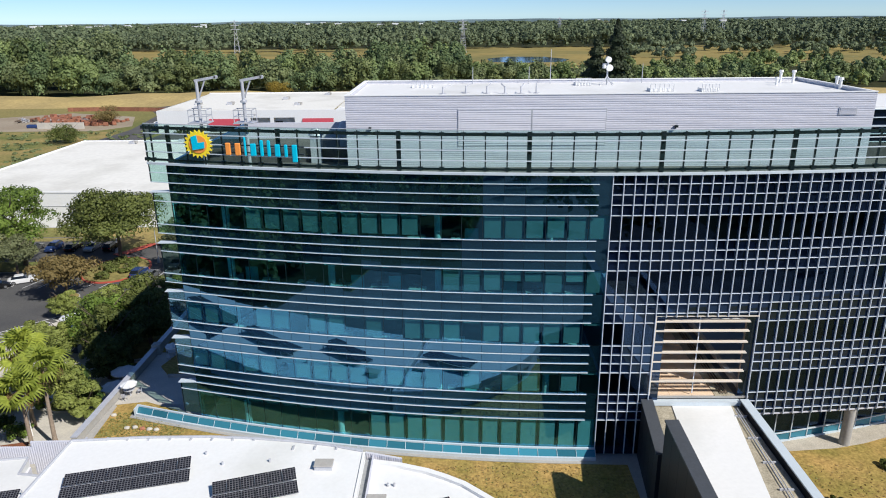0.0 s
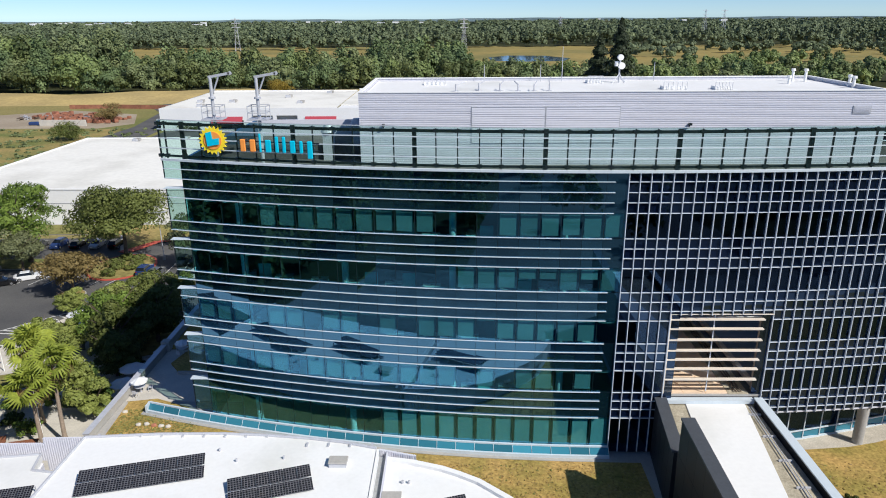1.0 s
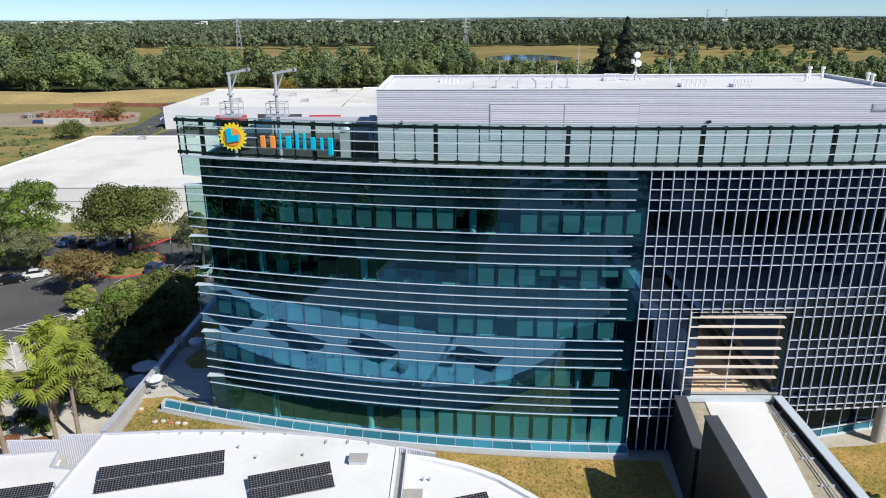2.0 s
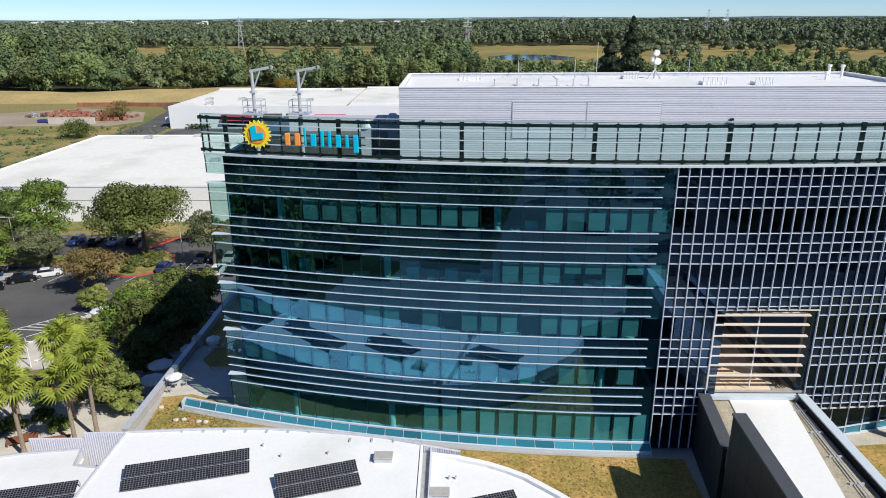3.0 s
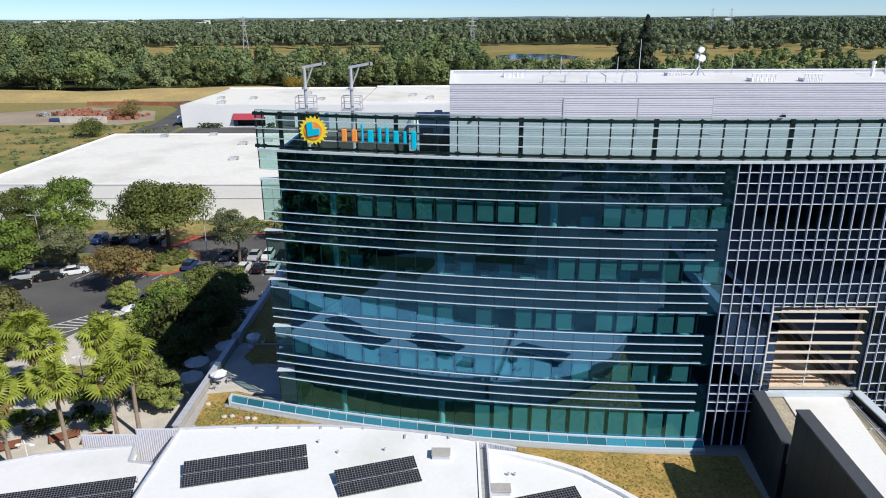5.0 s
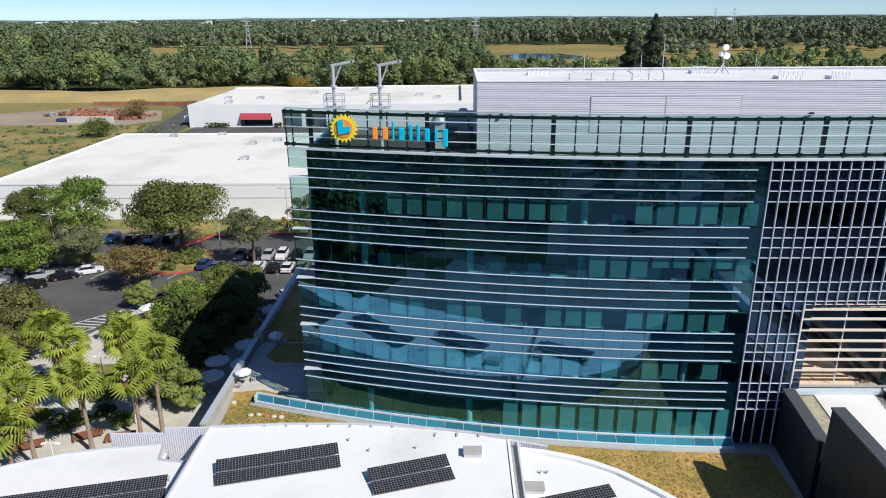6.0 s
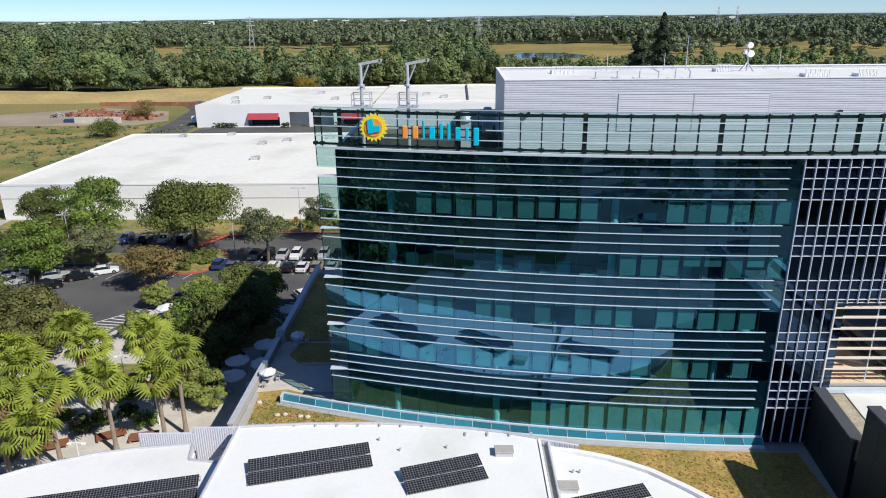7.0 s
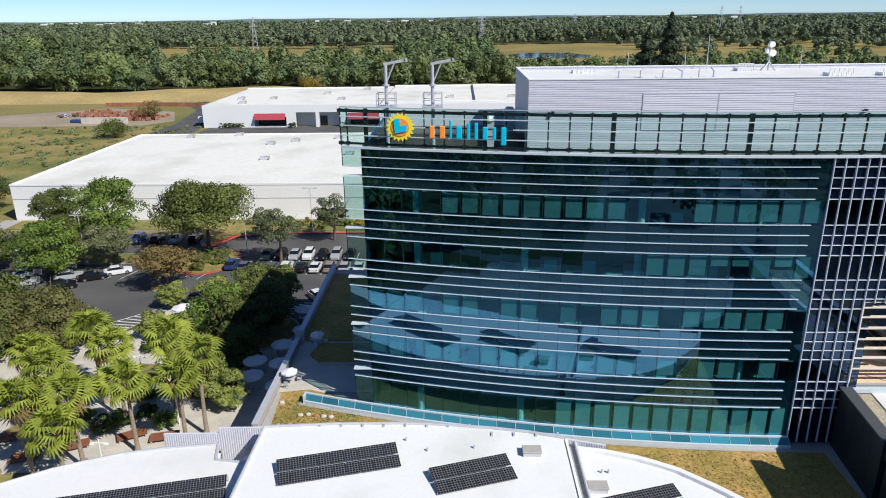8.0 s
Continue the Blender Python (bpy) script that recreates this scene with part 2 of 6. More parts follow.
MODULE = 1.697
GRID = MODULE / 2
X_WING, X_LEFT, X_GRID, X_RIGHT = -25.5, -23.8, 12.58, 45.0
Z_BASE, Z_EAVE, Z_TOP, STOREY = 7.7, 32.75, 36.05, 4.57
FIN_OFF = (0.0, -0.84, -1.65, -2.5)
GROUPS = [31.94 - STOREY * k for k in range(5)]
OPEN_X0, OPEN_X1, OPEN_Z0, OPEN_Z1 = 16.9, 25.1, 13.6, 20.8
VOID_X1 = 42.0
rng = random.Random(4)

office = thing("office_building", "six-storey curved teal glass office building with pale horizontal fins", "building", (0, 0, 0))

# floors, core and back of the block
BACK = 80.0


def plan(inset=0.35, x0=X_LEFT, x1=X_RIGHT):
    return [(x, y + inset) for x, y in arc(x0, x1)] + [(x1, BACK), (x0, BACK)]


bm = prism(bmesh.new(), plan(0.1), 30.2, 30.4)
part("roof_deck", bm, M["deck"], office, "grey gravel roof deck")
for g in GROUPS:
    for x0, x1 in ((X_LEFT, OPEN_X0 - 0.1), (VOID_X1, X_RIGHT)) if g < OPEN_Z1 else ((X_LEFT, X_RIGHT),):
        part("floor_slab", prism(bmesh.new(), plan(0.25, x0, x1), g - 1.45, g - 1.0), M["slab"], office)
        part("office_ceiling", prism(bmesh.new(), plan(0.3, x0, x1), g - 2.42, g - 2.36), M["ceil"], office)
for x0, x1, z0, z1 in ((X_LEFT, OPEN_X0 - 0.3, Z_BASE, Z_EAVE - 0.4), (VOID_X1, X_RIGHT, Z_BASE, Z_EAVE - 0.4), (OPEN_X0 - 0.3, VOID_X1, OPEN_Z1 + 0.4, Z_EAVE - 0.4)):
    part("core_wall", boxes((x0, x1, 66, 66.3, z0, z1)), M["interior"], office)
for x0, x1, z0, z1 in ((X_LEFT, OPEN_X0 - 0.3, 0, Z_EAVE), (VOID_X1, X_RIGHT, 0, Z_EAVE), (OPEN_X0 - 0.3, VOID_X1, OPEN_Z1 + 0.4, Z_EAVE)):
    part("back_wall", boxes((x0, x1, BACK, BACK + 0.3, z0, z1)), M["metal_panel"], office)
part("side_wall", boxes((X_LEFT + 0.02, X_LEFT + 0.3, 57.35, BACK, Z_BASE, Z_EAVE)), M["spandrel"], office)
part("side_wall", boxes((X_RIGHT, X_RIGHT + 0.3, 57, BACK, Z_BASE, Z_EAVE)), M["spandrel"], office)


def pane(name, x0, x1, z0, z1, material, off=0.0, thick=0.03, tilt=0.0022, label=""):
    """One flat glass panel with its own slight tilt."""
    a, b = rng.gauss(0, tilt), rng.gauss(0, tilt)
    bm = bmesh.new()
    y0, y1 = front(x0) + off, front(x1) + off
    w, h = x1 - x0, z1 - z0
    vs = []
    for d in (0, thick):
        vs += [bm.verts.new((x, y + d + s * a * w + t * b * h, z)) for x, y, z, s, t in ((x0, y0, z0, -1, -1), (x1, y1, z0, 1, -1), (x1, y1, z1, 1, 1), (x0, y0, z1, -1, 1))]
    for f in ((0, 1, 2, 3), (7, 6, 5, 4), (0, 4, 5, 1), (1, 5, 6, 2), (2, 6, 7, 3), (3, 7, 4, 0)):
        bm.faces.new([vs[k] for k in f])
    return part(name, bm, material, office, label)


COLS = 22
CW = (X_GRID - X_LEFT) / COLS
for k, g in enumerate(GROUPS):
    top = Z_EAVE if k == 0 else g
    sp0 = g + FIN_OFF[3]
    vi0 = sp0 - (STOREY - 2.5) if k < 4 else Z_BASE
    for c in range(COLS):
        x0 = X_LEFT + c * CW
        x1 = x0 + CW
        if sp0 > Z_BASE + 0.3:
            pane("spandrel_panel", x0 + 0.012, x1 - 0.012, sp0 + 0.03, top - 0.02, M["spandrel"])
        if sp0 - vi0 > 0.6:
            p = pane("vision_pane", x0 + 0.012, x1 - 0.012, max(vi0, Z_BASE) + 0.02, sp0, M["vision"])
            p.visible_shadow = False

# the wing of clear glass past the corner, cut back between the second and third fin of each storey
wing_top = Z_EAVE
for k, g in enumerate(GROUPS + [GROUPS[4] - STOREY]):
    foot_z = g + FIN_OFF[1] if k < 5 else Z_BASE + 0.9
    pane("wing_pane", X_WING + 0.04, X_LEFT - 0.04, foot_z, wing_top, M["wing_glass"], tilt=0.001)
    part("wing_edge", boxes((X_WING - 0.02, X_WING + 0.03, front(X_WING) - 0.04, front(X_WING) + 0.1, foot_z, wing_top)), M["dark_metal"], office)
    if 0 < k:
        part("wing_cap", boxes((X_WING, X_LEFT - 0.05, front(X_WING) - 0.55, front(X_WING) + 0.12, wing_top - 0.03, wing_top + 0.03)), M["fin"], office, "pale sill over the glass wing")
    wing_top = g + FIN_OFF[2]

# fins along the left part
for k, g in enumerate(GROUPS):
    for o in FIN_OFF:
        z = g + o
        if z < Z_BASE + 0.5:
            continue
        bm = ribbon(bmesh.new(), arc(X_WING, X_GRID - 1.0), -0.14, -0.02, z - 0.02, z + 0.02)
        part("fin", bm, M["fin"], office)
part("eave_fin", ribbon(bmesh.new(), arc(X_WING, X_RIGHT), -0.3, -0.02, Z_EAVE - 0.09, Z_EAVE + 0.09), M["fin"], office)

# slim mullions behind the fins
for c in range(COLS + 1):
    x = X_LEFT + c * CW
    part("glazing_bar", boxes((x - 0.03, x + 0.03, front(x) + 0.03, front(x) + 0.13, Z_BASE, Z_EAVE - 0.1)), M["dark_metal"], office)

# blinds and columns behind the glass
for k, g in enumerate(GROUPS):
    z1, z0 = g + FIN_OFF[3], g - STOREY if k < 4 else Z_BASE
    for c in range(COLS):
        x0 = X_LEFT + c * CW
        if k == 0:
            drop = 0.08 if c < 4 or 13 <= c < 16 else rng.choice((0.97, 0.95, 0.93, 0.9))
        elif k == 1:
            drop = rng.choice((0.08, 0.1, 0.12)) if c < 14 else rng.choice((0.95, 0.9, 0.5))
        elif k == 4:
            drop = 0.15 if c < 10 else 0.97
        else:
            drop = rng.choice((0.95, 0.93, 0.9, 0.9, 0.15))
        pane("roller_blind", x0 + 0.16, x0 + CW - 0.16, z1 - (z1 - z0) * drop, z1 + 0.04, M["pale_blind" if k == 4 and c >= 10 else "blind"], 0.16, 0.015, 0.0)
        xm = x0 + CW / 2
        part("blind_cassette", boxes((x0 + 0.14, x0 + CW - 0.14, front(xm) + 0.2, front(xm) + 0.3, z1 - 0.2, z1 - 0.04)), M["ceil"], office)
    for x in np.arange(X_LEFT + 4.5, X_GRID, 9.2):
        bm = tube(bmesh.new(), (x, front(x) + 1.3, z0 - 0.6), (x, front(x) + 1.3, z1 + 0.2), 0.3, n=16)
        part("column", bm, M["column"], office, smooth=False)

# desks and partitions near the glass
M["partition"] = mat("turquoise_partition", (0.20, 0.55, 0.52), 0.8, vary=0.05)
M["desk"] = mat("pale_desk", (0.55, 0.52, 0.48), 0.6, vary=0.08)
M["monitor"] = mat("dark_monitor", (0.02, 0.02, 0.022), 0.4, vary=0.05)
for k, g in enumerate(GROUPS[:4]):
    zf = g - STOREY - 1.0
    for c in range(11):
        x = X_LEFT + 1.6 + c * 3.25
        y = front(x) + 1.1 + rng.uniform(0, 0.5)
        d = thing("desk", "pale office desk behind the glass", "desk", (x, y, zf), rng.choice((0, 90, 5)), "office desks")
        part("desktop", boxes((-0.75, 0.75, -0.38, 0.38, 0.72, 0.75)), M["desk"], d)
        for dx in (-0.7, 0.7):
            part("leg_panel", boxes((dx - 0.02, dx + 0.02, -0.36, 0.36, 0, 0.72)), M["desk"], d)
        mo = thing("monitor", "dark flat computer monitor on a desk", "monitor", (x, y + 0.1, zf + 0.75), rng.uniform(-30, 30), "office monitors")
        part("screen", boxes((-0.28, 0.28, -0.02, 0.02, 0.12, 0.46)), M["monitor"], mo)
        part("stand", boxes((-0.1, 0.1, -0.08, 0.08, 0, 0.02), (-0.02, 0.02, -0.015, 0.015, 0.02, 0.14)), M["monitor"], mo)
        if rng.random() < 0.5:
            p = thing("partition", "low turquoise office partition", "partition", (x + 1.3, y + 0.2, zf), 0, "office partitions")
            part("panel", boxes((-0.55, 0.55, -0.03, 0.03, 0.05, 1.5)), M["partition"], p)
            part("foot", boxes((-0.5, 0.5, -0.15, 0.15, 0, 0.05)), M["monitor"], p)

# ---- the grid of the right part ----
n_grid = int((X_RIGHT - X_GRID) / GRID)
lo_right = 11.45
for k in range(n_grid + 1):
    x = X_GRID + k * GRID
    z0 = Z_BASE + 0.1 if x < OPEN_X0 + 0.1 else OPEN_Z1 if x < OPEN_X1 else lo_right
    bm = boxes((x - 0.028, x + 0.028, front(x) - 0.16, front(x) + 0.02, z0, Z_EAVE - 0.1))
    part("grid_mullion", bm, M["mullion"], office)
for g in GROUPS:
    for o in FIN_OFF:
        z = g + o
        for a, b in ((X_GRID, X_RIGHT),) if z > OPEN_Z1 else ((X_GRID, OPEN_X0), (OPEN_X1 + 0.2, X_RIGHT)):
            if z < lo_right and a > OPEN_X0 or z < Z_BASE + 0.3:
                continue
            part("grid_bar", ribbon(bmesh.new(), arc(a, b, GRID), -0.11, 0.0, z - 0.022, z + 0.022), M["mullion"], office)
for k, g in enumerate(GROUPS):
    top = Z_EAVE if k == 0 else g
    sp0 = g + FIN_OFF[3]
    vi0 = sp0 - 2.07 if k < 4 else Z_BASE
    n = int((X_RIGHT - X_GRID) / MODULE)
    for c in range(n):
        x0 = X_GRID + c * MODULE
        x1 = x0 + MODULE
        mid = (x0 + x1) / 2
        for a, b, name, m in ((sp0 + 0.02, top - 0.02, "navy_spandrel", M["navy_spandrel"]), (vi0, sp0, "navy_pane", M["navy"])):
            if OPEN_X0 < mid < OPEN_X1:
                a = max(a, OPEN_Z1 + 0.1)
            elif mid > OPEN_X1:
                a = max(a, lo_right + 0.1)
            else:
                a = max(a, Z_BASE)
            if b - a > 0.15:
                pane(name, x0 + 0.01, x1 - 0.01, a, b, m, 0.05)

# ---- glass screen round the roof ----
POSTS = [(X_WING, 1)] + [(-3.85 - 1.62 * k, k % 6) for k in range(13, 0, -1)] + [(-3.85 + 1.667 * k, k % 6) for k in range(30)]
for (x0, heavy), (x1, _) in zip(POSTS, POSTS[1:]):
    p = pane("screen_pane", x0 + 0.01, x1 - 0.01, Z_EAVE + 0.12, Z_TOP, M["screen"], -0.12, 0.02)
    p.visible_shadow = False
    w = 0.17 if heavy == 0 else 0.045
    bm = boxes((x0 - w, x0 + w, front(x0) - 0.05, front(x0) + 0.12, Z_EAVE, Z_TOP - 0.1))
    for z in (Z_EAVE + 0.32, Z_TOP - 0.3):
        box(bm, x0 - 0.2, x0 + 0.2, front(x0) - 0.1, front(x0) + 0.16, z - 0.13, z + 0.13)
    part("screen_post", bm, M["dark_metal"], office)
for z, h, m in ((Z_EAVE + 0.3, 0.09, "dark_metal"), (Z_TOP - 0.32, 0.12, "dark_metal"), (33.75, 0.04, "fin"), (34.55, 0.04, "fin"), (35.3, 0.04, "fin"), (Z_TOP, 0.03, "galv")):
    part("screen_rail", ribbon(bmesh.new(), arc(X_WING, X_RIGHT), -0.2 if m == "fin" else 0.0, -0.14 if m == "fin" else 0.1, z - h, z + h), M[m], office)

# ---- opening in the grid: a roofed terrace with a tan wall ----
part("passage_wall", boxes((OPEN_X0 - 0.25, OPEN_X0, 52.6, BACK, Z_BASE, OPEN_Z1)), M["wood"], office)
part("opening_frame", boxes((OPEN_X0 - 0.05, OPEN_X0 + 0.03, 51.8, 52.1, OPEN_Z0, OPEN_Z1)), M["slat"], office)
part("opening_jamb", boxes((OPEN_X1 - 0.4, OPEN_X1 + 0.02, 52.3, 53.1, OPEN_Z0 - 1.0, OPEN_Z1)), M["jamb"], office, "brown-grey jamb panel")
part("opening_frame", boxes((OPEN_X0 - 0.1, OPEN_X1 + 0.2, 51.97, 52.1, OPEN_Z1, OPEN_Z1 + 0.05)), M["slat"], office)
part("passage_soffit", boxes((OPEN_X0 - 0.25, VOID_X1, 54.2, BACK, OPEN_Z1 + 0.02, OPEN_Z1 + 0.3)), M["wood"], office)
part("passage_floor", boxes((OPEN_X0, OPEN_X1 + 0.35, 52.2, BACK, OPEN_Z0 - 0.5, OPEN_Z0 - 0.3)), M["concrete"], office)
for c in range(3):
    for r in range(12):
        x0, y0 = OPEN_X0 + 0.02 + c * 1.88, 52.3 + r * 2.3
        part("floor_panel", boxes((x0, x0 + 1.85, y0, y0 + 2.27, OPEN_Z0 - 0.298, OPEN_Z0 - 0.2)), M["wood"], office)
part("passage_gravel", boxes((22.6, 24.3, 52.2, BACK, OPEN_Z0 - 0.296, OPEN_Z0 - 0.24)), M["gravel"], office)
for dx in (0.0, 0.25, 0.5):
    part("pipe_run", tube(bmesh.new(), (23.2 + dx, 52.4, OPEN_Z0 - 0.12), (23.4 + dx, BACK, OPEN_Z0 - 0.12), 0.06, n=6), M["bark"], office)
part("passage_gutter", boxes((24.32, 24.9, 52.2, BACK, OPEN_Z0 - 0.296, OPEN_Z0 - 0.26)), M["cap"], office)
part("passage_kerb", boxes((24.95, 25.4, 53.2, BACK, OPEN_Z0 - 0.7, OPEN_Z0 + 0.05)), M["slat"], office, "pale capped kerb")
part("opening_post", boxes((20.58, 20.66, 52.22, 52.3, OPEN_Z0, OPEN_Z1)), M["mullion"], office)
for z in (14.88, 15.86, 16.73, 17.58, 18.55, 19.55, 20.4):
    part("opening_slat", boxes((OPEN_X0, OPEN_X1 - 0.5, 51.85, 52.2, z - 0.06, z + 0.03)), M["slat"], office)

# ---- penthouse on the roof ----
pent = thing("rooftop_penthouse", "silver-grey ribbed metal plant room on the roof", "building", (0, 0, 0))
PX0, PX1, PY0, PY1, PZ = -9.4, 38.1, 63.1, 78.2, 37.5
part("penthouse_roof", boxes((PX0 + 0.3, PX1 - 0.3, PY0 + 0.3, PY1 - 0.3, PZ - 0.6, PZ - 0.3)), M["membrane"], pent)
bm = bmesh.new()
prof = []
for z in np.arange(30.4, PZ - 0.05, 0.2):
    prof += [(PY0 + 0.035, z), (PY0 + 0.035, z + 0.05), (PY0, z + 0.07), (PY0, min(z + 0.19, PZ))]
rows2 = [[bm.verts.new((x, y, z)) for y, z in prof] for x in (PX0, PX1)]
for k in range(len(prof) - 1):
    bm.faces.new((rows2[0][k], rows2[1][k], rows2[1][k + 1], rows2[0][k + 1]))
back = [[bm.verts.new((x, PY0 + 0.2, z)) for z in (30.4, PZ)] for x in (PX0, PX1)]
bm.faces.new((back[0][0], back[0][1], back[1][1], back[1][0]))
part("ribbed_wall", bm, M["metal_panel"], pent)
part("ribbed_wall", boxes((PX0, PX0 + 0.2, PY0 + 0.2, PY1, 30.4, PZ)), M["metal_panel"], pent)
part("ribbed_wall", boxes((PX1 - 0.2, PX1, PY0 + 0.2, PY1, 30.4, PZ)), M["metal_panel"], pent)
part("ribbed_wall", boxes((PX0 + 0.2, PX1 - 0.2, PY1 - 0.2, PY1, 30.4, PZ)), M["metal_panel"], pent)
bm = boxes((PX0 - 0.03, PX1 + 0.03, PY0 - 0.04, PY0 + 0.3, PZ, PZ + 0.08), (PX0 - 0.03, PX0 + 0.3, PY0 + 0.3, PY1, PZ, PZ + 0.08), (PX1 - 0.3, PX1 + 0.03, PY0 + 0.3, PY1, PZ, PZ + 0.08), (PX0 + 0.3, PX1 - 0.3, PY1 - 0.3, PY1, PZ, PZ + 0.08))
part("coping", bm, M["white_wall"], pent)

for x0, x1 in ((0.85, 7.4), (7.55, 14.15)):
    lv = part("louvre_frame", boxes((x0 - 0.06, x1 + 0.06, PY0 - 0.05, PY0 + 0.02, 36.2, 36.28), (x0 - 0.06, x0, PY0 - 0.05, PY0 + 0.02, 32.9, 36.2), (x1, x1 + 0.06, PY0 - 0.05, PY0 + 0.02, 32.9, 36.2)), M["galv"], pent)
    for z in np.arange(33.0, 36.1, 0.2):
        bm = bmesh.new()
        box(bm, x0, x1, -0.02, 0.02, -0.08, 0.08, m=pose(0, PY0 - 0.03, z + 0.07, -8))
        part("louvre_slat", bm, M["metal_panel"], lv)
bm = boxes((34.9, 36.5, PY0 - 0.06, PY0, 35.5, 36.2))
vent = part("wall_vent", bm, M["galv"], pent)
for z in np.arange(35.6, 36.15, 0.1):
    part("vent_slat", boxes((35.0, 36.4, PY0 - 0.09, PY0 - 0.06, z, z + 0.05)), M["metal_panel"], vent)
for x in (-7.2, 20.5):
    part("floodlight", boxes((x - 0.12, x + 0.12, PY0 - 0.4, PY0 - 0.05, 34.55, 34.75), (x - 0.04, x + 0.04, PY0 - 0.12, PY0, 34.4, 34.6)), M["dark_metal"], pent)


def guy(x, y):
    t = thing("roof_bracket", "small galvanised pipe bracket on the roof", "bracket", (x, y, PZ - 0.3), rng.uniform(0, 90), "roof brackets")
    bm = tube(bmesh.new(), (0, 0, 0), (0, 0, 0.7), 0.08)
    tube(bm, (0, 0, 0.6), (1.1, 0.3, 0.85), 0.05)
    box(bm, -0.25, 0.25, -0.25, 0.25, 0, 0.06)
    part("bracket", bm, M["galv"], t)


for x in (-0.6, 1.6, 3.6, 5.3, 6.8, 8.3):
    guy(x, 67.2 + rng.uniform(-0.4, 0.6))


def roof_hatch(x, y, w):
    t = thing("roof_hatch", "low railed white roof hatch", "hatch", (x, y, PZ - 0.3), 0, "roof hatches")
    part("curb", boxes((-w / 2, w / 2, -0.6, 0.6, 0, 0.3), bevel=0.03), M["white_wall"], t)
    for k in range(6):
        px = -w / 2 + w * k / 5
        part("rail_post", tube(bmesh.new(), (px, -0.7, 0), (px, -0.7, 0.75), 0.03, n=6), M["galv"], t)
    part("rail", tube(bmesh.new(), (-w / 2, -0.7, 0.75), (w / 2, -0.7, 0.75), 0.035, n=6), M["galv"], t)


roof_hatch(20.3, 68.3, 2.2)
roof_hatch(24.8, 68.0, 1.6)
roof_hatch(-2.8, 74.0, 2.2)
roof_hatch(14.0, 75.0, 1.6)
for x, y, h in ((35.0, 75.5, 1.1), (36.2, 75.2, 1.1), (38.0, 70.0, 0.9), (37.6, 68.5, 0.9), (33.5, 73.0, 0.6)):
    t = thing("vent_pipe", "white capped vent pipe on the roof", "pipe", (x, y, PZ - 0.3), 0, "roof vent pipes")
    part("pipe", tube(bmesh.new(), (0, 0, 0), (0, 0, h), 0.14, n=10), M["white_wall"], t)
    part("cap", tube(bmesh.new(), (0, 0, h), (0, 0, h + 0.22), 0.24, 0.2, n=10), M["white_wall"], t)
for x, y, h in ((10.9, 77.0, 3.6), (2.5, 77.1, 1.8), (8.6, 77.1, 1.8), (20.8, 77.0, 2.0)):
    t = thing("whip_antenna", "thin pale whip antenna", "antenna", (x, y, PZ - 0.3), 0, "whip antennas")
    part("mast", tube(bmesh.new(), (0, 0, 0), (0, 0, h), 0.05, 0.025, n=6), M["galv"], t)

dish = thing("dish_antenna", "pair of white drum dishes on a braced mast", "antenna", (16.6, 75.0, PZ - 0.3))
part("mast", tube(bmesh.new(), (0, 0, 0), (0, 0, 2.6), 0.09), M["galv"], dish)
for k in range(4):
    a = k * math.pi / 2 + 0.5
    part("brace", tube(bmesh.new(), (0.9 * math.cos(a), 0.9 * math.sin(a), 0), (0, 0, 0.9), 0.05, n=6), M["galv"], dish)
for dx, z, r in ((0.16, 1.75, 0.34), (0.0, 2.6, 0.3)):
    bm = tube(bmesh.new(), (dx, -0.35, z), (dx, 0.1, z), r, r, n=24)
    tube(bm, (dx, 0.1, z), (dx, 0.3, z), r * 0.9, r * 0.3, n=24)
    part("dish", bm, M["white_wall"], dish)
part("pod", tube(bmesh.new(), (-0.35, 0, 1.7), (-0.35, 0, 2.2), 0.2, n=12), M["white_wall"], dish)

wing = thing("rear_wing", "dark glazed rear wing with a white roof", "building", (0, 0, 0))
part("wall", boxes((39.5, 62, 69, 80, 0, 35.2)), M["navy_spandrel"], wing)
part("roof", boxes((39.4, 62.1, 68.9, 80.1, 35.2, 35.5)), M["membrane"], wing)
for z in np.arange(32, 35.2, 0.8):
    part("fin", boxes((39.4, 62, 68.75, 68.99, z, z + 0.07)), M["fin"], wing)

# ---- sign on the glass screen: plain shapes in its colours ----
sign = thing("roof_sign", "yellow sunburst with orange and turquoise sign shapes", "sign", (0, front(-18) - 0.45, 0))


def plate(outline, y0, y1):
    bm = bmesh.new()
    a = [bm.verts.new((x, y0, z)) for x, z in outline]
    b = [bm.verts.new((x, y1, z)) for x, z in outline]
    n = len(outline)
    for k in range(n):
        bm.faces.new((a[k], a[(k + 1) % n], b[(k + 1) % n], b[k]))
    bm.faces.new(a)
    bm.faces.new(list(reversed(b)))
    bmesh.ops.recalc_face_normals(bm, faces=bm.faces[:])
    return bm


cx, cz = -20.35, 34.6
SY = front(-20.3) - front(-18)
star = [(cx + r * math.cos(k * math.pi / 20), cz + r * math.sin(k * math.pi / 20)) for k in range(40) for r in ((1.17 if k % 2 else 0.92),)]
part("sunburst", plate(star, SY - 0.05, SY + 0.1), M["yellow"], sign, "yellow sunburst plate")
part("disc", plate([(cx + 0.72 * math.cos(k * math.tau / 32), cz + 0.72 * math.sin(k * math.tau / 32)) for k in range(32)], SY - 0.12, SY - 0.054), M["orange"], sign, "orange disc")
ang = [(-0.5, 0.62), (-0.05, 0.75), (0.02, 0.12), (0.55, 0.2), (0.52, -0.3), (-0.42, -0.45)]
